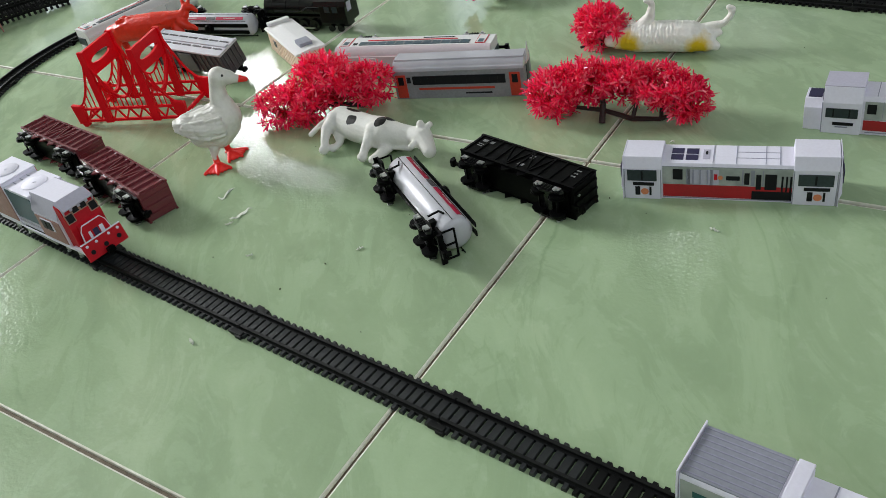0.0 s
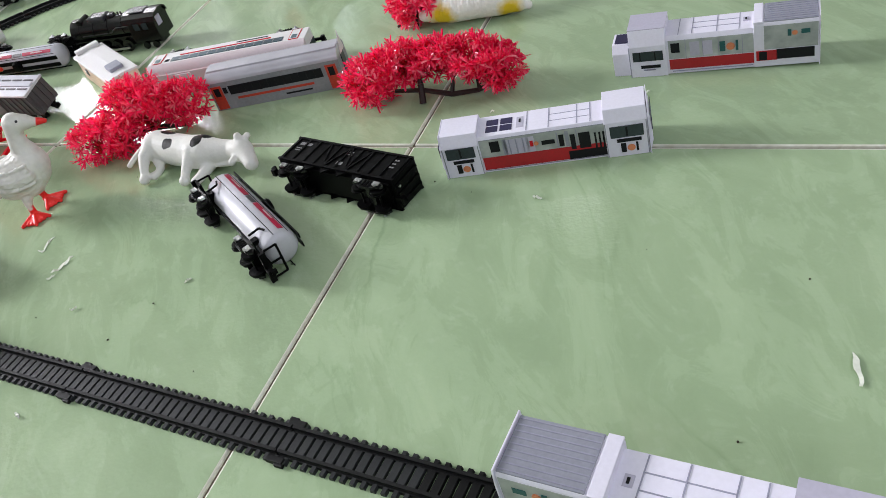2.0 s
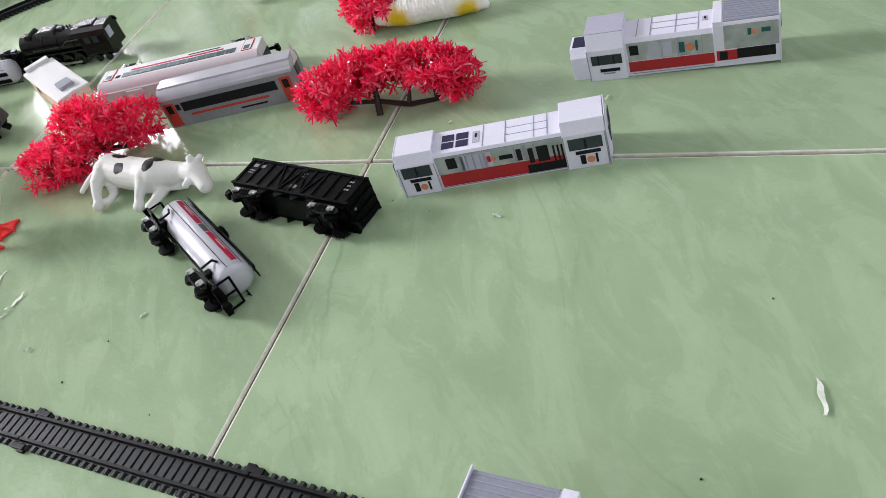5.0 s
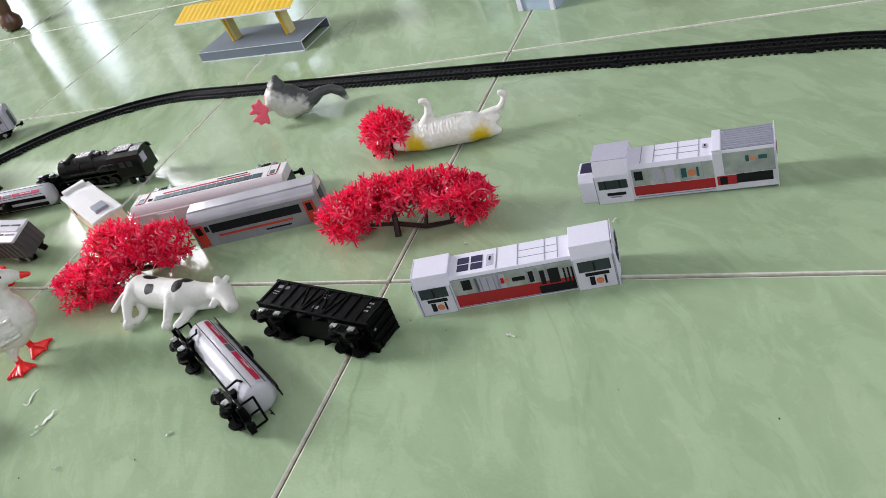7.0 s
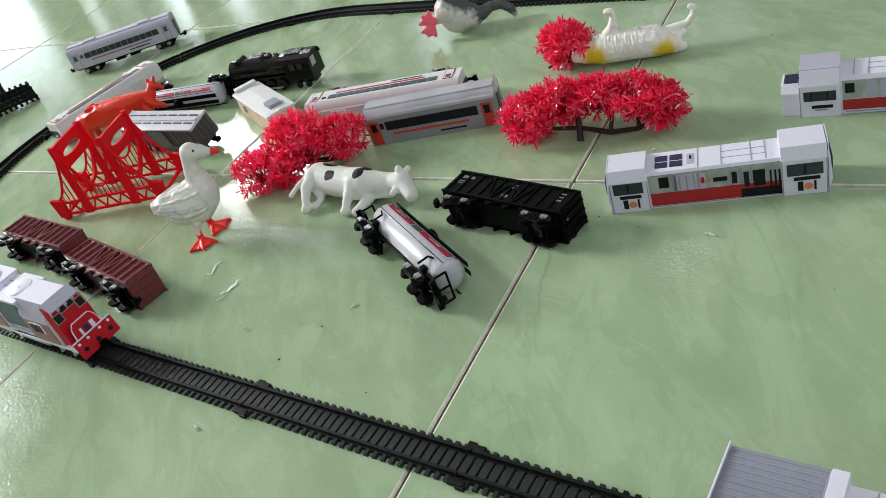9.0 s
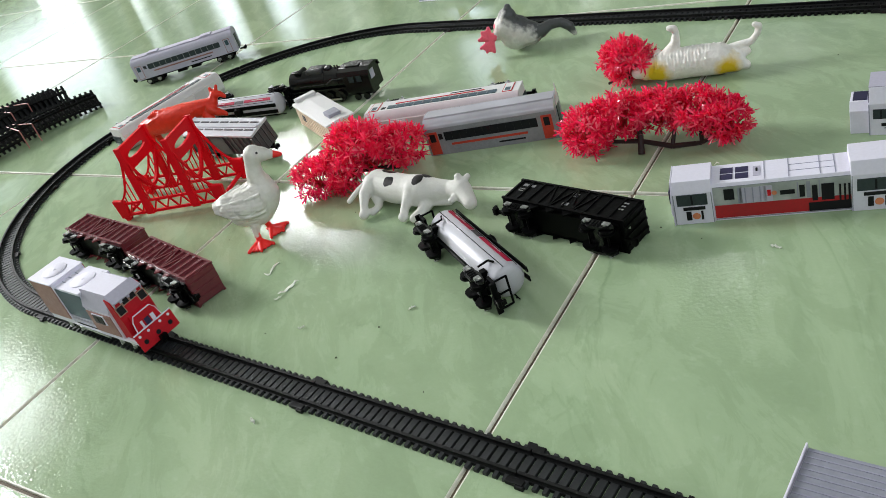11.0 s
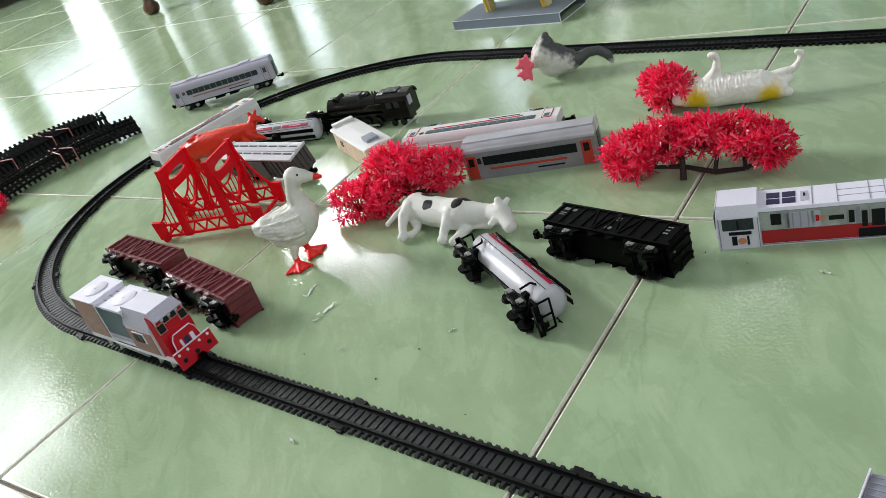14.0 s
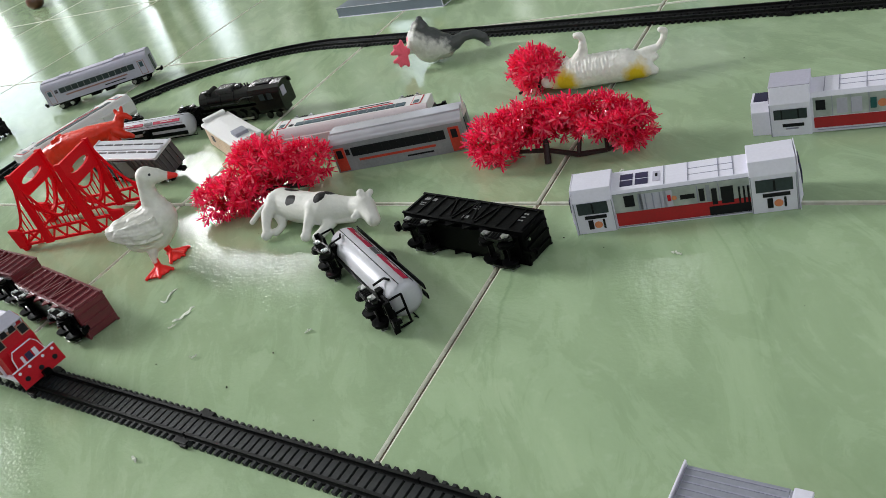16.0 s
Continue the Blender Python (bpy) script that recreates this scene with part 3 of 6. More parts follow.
def gondola(m, material, label, group="", marks=True, half=0.0575):
    g = thing("freight_wagon", m, label, "toy wagon", group)
    shell = bmesh.new()
    add_box(shell, (-half, -0.0135, 0.0125), (half, 0.0135, 0.0405), 0.0006)
    part("body", shell, material, g)
    part("underframe", box((-half + 0.004, -0.0105, 0.0102), (half - 0.004, 0.0105, 0.0124)), BLACK, g)
    n = 11
    deep = 0.0145 if marks else 0.0154
    for s in (-1, 1):
        for i in range(n):
            x = -half + 0.003 + (2 * half - 0.006) * i / (n - 1)
            part("rib", add_prism(bmesh.new(), [(x - 0.0011, s * 0.0134), (x + 0.0011, s * 0.0134), (x + 0.0007, s * deep), (x - 0.0007, s * deep)], 0.0130, 0.0402, "z"), material, g)
        for z in (0.0132, 0.0398):
            part("sill", box((-half, min(s * 0.0135, s * (deep - 0.0001)), z - 0.0011), (half, max(s * 0.0135, s * (deep - 0.0001)), z + 0.0011)), material, g)
        step = (2 * half - 0.006) / (n - 1)
        for i in (3, 4, 5, 6):
            x = -half + 0.003 + step * i
            a, b = (x + 0.001, 0.0145), (x + step - 0.001, 0.0390)
            if i % 2:
                a, b = (a[0], b[1]), (b[0], a[1])
            part("brace", add_bar(bmesh.new(), (a[0], s * (deep - 0.0008), a[1]), (b[0], s * (deep - 0.0008), b[1]), 0.0014, 0.0014), material, g)
        for i in range(4):
            x = -half * 0.42 + half * 0.28 * i
            part("hopper_gusset", add_prism(bmesh.new(), [(x - 0.005, 0.0122), (x + 0.005, 0.0122), (x, 0.0065)], s * 0.0125 - 0.0006, s * 0.0125 + 0.0006, "y"), material, g)
    for s in (-1, 1):
        for y in (-0.008, 0.0, 0.008):
            part("end_post", box((min(s * half, s * (half + 0.0012)), y - 0.0009, 0.0135), (max(s * half, s * (half + 0.0012)), y + 0.0009, 0.0395)), material, g)
        bogie(g, s * half * 0.66, material=None)
        coupler(g, s * half, s)
    if marks:
        for x, z, w, h in ((-0.048, 0.034, 0.005, 0.0035), (-0.041, 0.034, 0.005, 0.0035), (-0.048, 0.0285, 0.006, 0.001), (-0.048, 0.026, 0.005, 0.001), (0.002, 0.034, 0.007, 0.0013), (0.003, 0.031, 0.005, 0.0013), (0.001, 0.020, 0.006, 0.0035), (0.046, 0.034, 0.007, 0.0014), (0.046, 0.030, 0.006, 0.0014), (0.046, 0.026, 0.007, 0.0014)):
            for k in range(3):
                plate(g, "marking", x - w / 2 + w * k / 3, x - w / 2 + w * (k + 0.72) / 3, z - h * 0.46, z + h * 0.46, -0.0136, MARK, "-y", 0.0003)
        for y, z in ((-0.006, 0.017), (0.006, 0.017)):
            part("rivet", add_rod(bmesh.new(), (half, y, z), (half + 0.0014, y, z), 0.0011), METAL, g)
    return g


def tank_wagon(m, label, half=0.0655, stripe=16):
    g = thing("tank_wagon", m, label, "toy wagon", "tank wagons")
    r, zc = 0.0135, 0.0275
    ends = half - 0.0105
    prof = [(0.0005, -ends - 0.0035), (r * 0.6, -ends - 0.003), (r * 0.9, -ends - 0.0012), (r, -ends + 0.001), (r, ends - 0.001), (r * 0.9, ends + 0.0012), (r * 0.6, ends + 0.003), (0.0005, ends + 0.0035)]
    smooth(part("tank", lathe(prof, 36, Matrix.Translation((0, 0, zc)) @ Matrix.Rotation(radians(90), 4, "Y")), SILVER, g), 50)
    # stripe painted along the flank, in two fields with a badge between
    for a0, a1, mt, nm in ((-ends + 0.004, -0.010, STRIPE, "stripe"), (0.006, ends - 0.004, STRIPE, "stripe"), (-0.008, 0.004, BOXGREY, "badge")):
        bm = bmesh.new()
        rr, cols = r + 0.0007, []
        for i in range(6):
            w = radians(stripe + 4 + 16 * i / 5)
            cols.append([bm.verts.new((x, -rr * math.cos(w), zc + rr * math.sin(w))) for x in (a0, a1)])
        for p, q in zip(cols, cols[1:]):
            bm.faces.new((p[0], p[1], q[1], q[0]))
        ob = part(nm, bm, mt, g)
        ob.modifiers.new("thick", "SOLIDIFY").thickness = 0.0004
    for a0, a1 in ((-0.040, -0.022), (0.020, 0.036)):
        bm = bmesh.new()
        for w0 in (stripe + 10.5, stripe + 13.5):
            q = [bm.verts.new((x, -(r + 0.0013) * math.cos(radians(w)), zc + (r + 0.0013) * math.sin(radians(w)))) for x, w in ((a0, w0 - 0.7), (a1, w0 - 0.7), (a1, w0 + 0.7), (a0, w0 + 0.7))]
            bm.faces.new(q)
        part("marking", bm, WHITEPL, g)
    seam = bmesh.new()
    for w0 in (stripe - 20, stripe + 28):
        add_rod(seam, (-ends, -(r + 0.0001) * math.cos(radians(w0)), zc + (r + 0.0001) * math.sin(radians(w0))), (ends, -(r + 0.0001) * math.cos(radians(w0)), zc + (r + 0.0001) * math.sin(radians(w0))), 0.0003, sides=5)
    part("seam", seam, BLACK, g)
    part("underframe", box((-half, -0.0022, 0.0126), (half, 0.0022, 0.0148)), BLACK, g)
    for s in (-1, 1):
        part("end_platform", box((min(s * (half - 0.010), s * half), -0.0130, 0.0115), (max(s * (half - 0.010), s * half), 0.0130, 0.0138), 0.0004), BLACK, g)
        saddle = add_box(bmesh.new(), (s * half * 0.66 - 0.003, -0.0105, 0.0125), (s * half * 0.66 + 0.003, 0.0105, 0.0175), 0.0008)
        part("saddle", saddle, BLACK, g)
        part("grab_iron", add_bar(add_bar(bmesh.new(), (s * half * 0.62, -0.0135, 0.013), (s * half * 0.62, -0.0145, 0.022), 0.0012, 0.0012), (s * half * 0.62, -0.0145, 0.022), (s * half * 0.7, -0.0145, 0.024), 0.0012, 0.0012), BLACK, g)
        x = s * (half - 0.0012)
        for y in (-0.0122, 0.0, 0.0122):
            part("railing_post", add_rod(bmesh.new(), (x, y, 0.0135), (x, y, 0.0232), 0.0009, sides=6), BLACK, g)
        part("railing_bar", add_rod(bmesh.new(), (x, -0.0122, 0.0232), (x, 0.0122, 0.0232), 0.0009, sides=6), BLACK, g)
        part("end_beam", box((min(s * half, s * (half + 0.0024)), -0.0132, 0.0086), (max(s * half, s * (half + 0.0024)), 0.0132, 0.0132), 0.0005), BLACK, g)
        bogie(g, s * half * 0.68)
        coupler(g, s * half, s)
    walk_bm = bmesh.new()
    for y in (-0.0042, 0.0042):
        add_box(walk_bm, (-half + 0.006, y - 0.0022, zc + r + 0.0004), (half - 0.006, y + 0.0022, zc + r + 0.0014))
    part("roof_walk", walk_bm, BLACK, g)
    part("dome", lathe([(0.006, 0), (0.006, 0.0045), (0.0045, 0.0058), (0.0005, 0.006)], 20, Matrix.Translation((0, 0, zc + r - 0.001))), BLACK, g)
    side_rail = bmesh.new()
    for s in (1,):
        add_rod(side_rail, (-half + 0.004, s * 0.0145, zc + 0.002), (half - 0.004, s * 0.0145, zc + 0.002), 0.0005, sides=6)
        for k in range(6):
            x = -half + 0.006 + (2 * half - 0.012) * k / 5
            add_rod(side_rail, (x, s * 0.0132, zc), (x, s * 0.0145, zc + 0.002), 0.0004, sides=5)
    part("handrail", side_rail, BLACK, g)
    return g


def coach(m, label, half=0.083, low=0.012, high=0.043, wheels=True, side_mat=None, roof_mat=None, glass=None, trim=None, flap=False, group="coaches", units=True):
    g = thing("passenger_coach", m, label, "toy coach", group)
    w = 0.0155
    body = [(-w, low), (w, low), (w, high - 0.0085), (-w, high - 0.0085)]
    part("body", prism(body, -half, half, bevel=0.0004), side_mat or WHITEPL, g)
    roof = [(w + 0.0002, high - 0.0086)] + [(w * math.cos(radians(a)) ** 0.8 if a < 90 else -w * abs(math.cos(radians(a))) ** 0.8, high - 0.0085 + 0.0085 * math.sin(radians(a))) for a in (12, 30, 50, 70, 88, 92, 110, 130, 150, 168)] + [(-w - 0.0002, high - 0.0086)]
    smooth(part("roof", prism(roof, -half, half), roof_mat or ROOFGREY, g), 35)
    zb, zt = low + (high - low) * 0.40, low + (high - low) * 0.64
    ridge = prism([(-w * 0.52, high - 0.0012), (w * 0.52, high - 0.0012), (w * 0.48, high + 0.0006), (-w * 0.48, high + 0.0006)], -half * 0.985, half * 0.985, bevel=0.0003)
    part("roof_ridge", ridge, roof_mat or ROOFGREY, g)
    for s, f in ((-1, "-y"), (1, "y")):
        y = s * w
        plate(g, "window_band", -half * 0.70, half * 0.72, zb, zt, y, glass or PRINT_BLACK, f)
        for i in range(11):
            x = -half * 0.70 + half * 1.42 * (i + 1) / 12
            plate(g, "window_post", x - 0.0004, x + 0.0004, zb, zt, y + s * 0.0006, MARK if glass else PRINT_BLACK, f, 0.0002)
        plate(g, "stripe", -half * 0.62, half * 0.55, low + (high - low) * 0.25, low + (high - low) * 0.31, y, trim or PRINT_ORANGE, f, 0.0004)
        plate(g, "lower_stripe", half * 0.1, half * 0.5, low + (high - low) * 0.12, low + (high - low) * 0.16, y, PRINT_BLACK, f, 0.0004)
        for dx in (-0.885, 0.86):
            d = plate(g, "door", half * dx - 0.0052, half * dx + 0.0052, low + 0.0015, low + (high - low) * 0.68, y, trim or PRINT_ORANGE, f, 0.0005)
            if glass:
                plate(d, "door_panel", half * dx - 0.0044, half * dx + 0.0044, low + 0.0023, low + (high - low) * 0.68 - 0.0008, y + s * 0.0005, side_mat or WHITEPL, f, 0.0002)
            plate(d, "door_glass", half * dx - 0.0028, half * dx + 0.0028, zb, zt - 0.0005, y + s * 0.0006, PANE_TEAL if glass else PRINT_BLACK, f, 0.0003)
        for dx in (-0.78, -0.76, -0.74):
            plate(g, "marking", half * dx - 0.0007, half * dx + 0.0005, zb + 0.002, zt - 0.001, y, PRINT_BLACK, f, 0.0004)
    for k in range(2 if units else 0):
        part("roof_unit", box((half * (0.5 - k * 1.05) - 0.009, -0.0065, high + 0.0002), (half * (0.5 - k * 1.05) + 0.009, 0.0065, high + 0.0022), 0.0008), roof_mat or ROOFGREY, g)
    for s in (-1, 1):
        f = "x" if s > 0 else "-x"
        plate(g, "gangway", -0.005, 0.005, low, high - 0.010, s * half, PRINT_GLASS, f, 0.0008)
        if wheels:
            bogie(g, s * half * 0.70)
            coupler(g, s * half, s)
    if wheels:
        part("underframe", box((-half + 0.003, -0.012, 0.0098), (half - 0.003, 0.012, 0.0119)), BLACK, g)
        for x in (-0.012, 0.012):
            part("underbox", box((x - 0.008, -0.012, 0.006), (x + 0.008, 0.012, 0.0099), 0.0006), BLACK, g)
    if flap:
        part("torn_flap", add_prism(bmesh.new(), [(-0.004, high - 0.012), (0.011, high - 0.010), (0.006, high + 0.009), (0.002, high + 0.001)], half, half + 0.0006), WHITEPL, g, "torn white card flap")
    return g


def cab_outline(w, top, drop=0.008, inset=0.0045):
    return [(-w, 0), (w, 0), (w, top - drop), (w - inset, top), (-w + inset, top), (-w, top - drop)]


def badge(parent, x, z, y, face, size=0.004, third=True, ink=None):
    """The company's badge, as plain coloured shapes."""
    s = size
    plate(parent, "badge_shape", x - 1.6 * s, x - 0.65 * s, z - s, z + s, y, ink or PRINT_TEAL, face, 0.0004)
    k = -1 if face == "-y" else 1
    part("badge_shape", add_rod(bmesh.new(), (x + 0.25 * s, y - 0.0004, z - 0.1 * s), (x + 0.25 * s, y + k * 0.0005, z - 0.1 * s), 0.75 * s, sides=14), PRINT_ORANGE, parent)
    if third:
        plate(parent, "badge_shape", x + 1.15 * s, x + 1.55 * s, z - s, z + s, y, ink or PRINT_TEAL, face, 0.0004)


def loco_white(m, label, on_track=False, lift=0.0):
    """Single-cab card locomotive: low nose, cab, long hood and a rear block with a grey roof."""
    g = thing("card_locomotive", m, label, "toy locomotive", "white card locomotives")
    z0 = lift
    sh = Matrix.Translation((0, 0, z0))

    def put(name, bm, material, lab=""):
        bm.transform(sh)
        return part(name, bm, material, g, lab)
    put("nose", prism([(-0.0125, 0), (0.0125, 0), (0.0125, 0.020), (0.0085, 0.0265), (-0.0085, 0.0265), (-0.0125, 0.020)], -0.0755, -0.060, bevel=0.0004), PAPER)
    put("cab", prism(cab_outline(0.0160, 0.0395, 0.0125, 0.0035), -0.0615, -0.0335, bevel=0.0005), PAPER)
    put("hood", prism(cab_outline(0.0140, 0.0325, 0.0035, 0.0015), -0.0340, 0.0305, bevel=0.0004), PAPER)
    put("rear_block", prism(cab_outline(0.0146, 0.0365, 0.002, 0.0008), 0.0300, 0.0745, bevel=0.0005), PAPER)
    put("roof_panel", box((0.0375, -0.0138, 0.0364), (0.0740, 0.0138, 0.0371)), PAPER_GREY, "grey printed card roof panel")
    put("cab_roof", box((-0.0617, -0.0124, 0.0394), (-0.0333, 0.0124, 0.0400)), PAPER_LILAC, "lilac-grey card cab roof")
    for k in range(9):
        y = -0.0124 + 0.0031 * k
        put("roof_stripe", box((0.0378, y - 0.0003, 0.0371), (0.0738, y + 0.0003, 0.0374)), LINE_GREY)
    put("fold_line", box((-0.0620, -0.0163, 0.0002), (-0.0613, -0.0159, 0.0270)), LINE_GREY)
    put("end_flap", prism([(-0.0164, -0.0004), (0.0164, -0.0004), (0.0160, 0.030), (0.0150, 0.0385), (-0.0150, 0.0385), (-0.0160, 0.030)], 0.0746, 0.0753), PAPER)
    put("roof_rib", box((0.0300, -0.0146, 0.0360), (0.0365, 0.0146, 0.0375), 0.0004), PAPER)
    for x in (-0.024, -0.014, 0.004, 0.020):
        put("roof_line", box((x - 0.0003, -0.012, 0.0324), (x + 0.0003, 0.012, 0.0328)), LINE_GREY)
    for y in (-0.004, 0.004):
        put("roof_line", box((-0.014, y - 0.0003, 0.03235), (0.020, y + 0.0003, 0.03275)), LINE_GREY)
    put("vent", box((0.0225, -0.0015, 0.0324), (0.0265, 0.004, 0.0330)), PAPER_LILAC)
    put("handle", box((0.024, 0.0, 0.0328), (0.0252, 0.0028, 0.0334)), PRINT_BLACK)
    group_prints = []
    for s, f in ((-1, "-y"), (1, "y")):
        y = s * 0.0140
        group_prints.append(plate(g, "side_print", -0.0318, 0.0298, 0.0130, 0.0288, y, PRINT_SMEAR, f, 0.00015))
        group_prints.append(plate(g, "side_print", 0.0372, 0.0738, 0.0145, 0.0338, s * 0.0146, PRINT_SMEAR, f, 0.00015))
        for args in (("red_band", -0.0318, 0.0298, 0.004, 0.0125, y, PRINT_BAND), ("window", -0.0300, -0.0235, 0.0185, 0.0265, y, PRINT_BLACK),
                     ("marking", -0.030, 0.029, 0.0020, 0.0025, y, LINE_GREY)):
            group_prints.append(plate(g, *args, face=f))
        for i in range(2):
            group_prints.append(plate(g, "louvre", -0.016 + i * 0.0095, -0.009 + i * 0.0095, 0.0145, 0.0265, y, PAPER_LILAC, f, 0.0003))
        for x in (-0.019, -0.0065, 0.005, 0.022):
            group_prints.append(plate(g, "panel_line", x - 0.0002, x + 0.0002, 0.013, 0.029, y, LINE_GREY, f, 0.0003))
        before = set(g.children)
        badge(g, 0.0125, 0.0205, y + s * 0.0003, f, 0.0042)
        badge(g, 0.0575, 0.027, s * 0.0147, f, 0.0026, False)
        plate(g, "badge_shape", 0.0625, 0.0685, 0.0255, 0.029, s * 0.0146, PRINT_TEAL, f, 0.0004)
        group_prints += list(set(g.children) - before)
        yr = s * 0.0146
        group_prints.append(plate(g, "red_band", 0.0315, 0.0460, 0.0055, 0.0135, yr, PRINT_BAND, f))
        group_prints.append(plate(g, "grille", 0.0335, 0.0390, 0.0060, 0.0130, yr + s * 0.0006, PRINT_BLACK, f, 0.0003))
        group_prints.append(plate(g, "grille", 0.0455, 0.0715, 0.0060, 0.0140, yr, PRINT_BLACK, f))
        yc = s * 0.0160
        group_prints.append(plate(g, "window", -0.0590, -0.0360, 0.0145, 0.0225, yc, PRINT_GLASS, f))
        for x in (-0.0535, -0.0420):
            group_prints.append(plate(g, "window_post", x - 0.0005, x + 0.0005, 0.0145, 0.0225, yc + s * 0.0006, PRINT_BLACK, f, 0.0002))
        group_prints.append(plate(g, "name_plate", -0.0535, -0.0385, 0.0080, 0.0105, yc, PRINT_BLACK, f))
        group_prints.append(plate(g, "marking", -0.0515, -0.0425, 0.0060, 0.0068, yc, LINE_GREY, f))
    for y in (-0.0075, 0.0075):
        group_prints.append(plate(g, "windscreen", y - 0.0052, y + 0.0052, 0.0265, 0.0345, -0.0615, PRINT_NAVY, "-x"))
    group_prints.append(plate(g, "nose_panel", -0.0735, -0.0635, -0.007, 0.007, 0.0265, PRINT_NAVY, "z"))
    for y in (-0.004, 0.0, 0.004):
        group_prints.append(plate(g, "badge_shape", y - 0.0016, y + 0.0016, 0.012, 0.017, -0.0755, (PRINT_TEAL, PRINT_ORANGE, PRINT_TEAL)[int(round(y / 0.004)) + 1], "-x"))
        group_prints.append(plate(g, "badge_shape", y - 0.0016, y + 0.0016, 0.022, 0.027, 0.0753, (PRINT_TEAL, PRINT_RED, PRINT_NAVY)[int(round(y / 0.004)) + 1], "x"))
    if lift:
        for ob in group_prints:
            ob.location.z += z0
    if on_track:
        chassis(g, 0.070)
    return g


def chassis(g, half):
    part("chassis", box((-half + 0.004, -0.0105, 0.0085), (half - 0.004, 0.0105, 0.0140), 0.0006), BLACK, g)
    part("fuel_tank", box((-0.016, -0.0115, 0.0035), (0.016, 0.0115, 0.0086), 0.001), BLACK, g)
    for s in (-1, 1):
        part("side_rod", add_bar(bmesh.new(), (-0.040, s * 0.0128, 0.0052), (0.0, s * 0.0128, 0.0062), 0.0016, 0.001), METAL, g, "bare metal side rod")
        part("side_rod", add_bar(bmesh.new(), (-0.028, s * 0.0134, 0.0068), (0.012, s * 0.0134, 0.0050), 0.0016, 0.001), METAL, g, "bare metal side rod")
    for s in (-1, 1):
        bogie(g, s * half * 0.62, material=WHEEL_RED if s > 0 else BLACK)
        coupler(g, s * (half - 0.001), s, 0.0085)


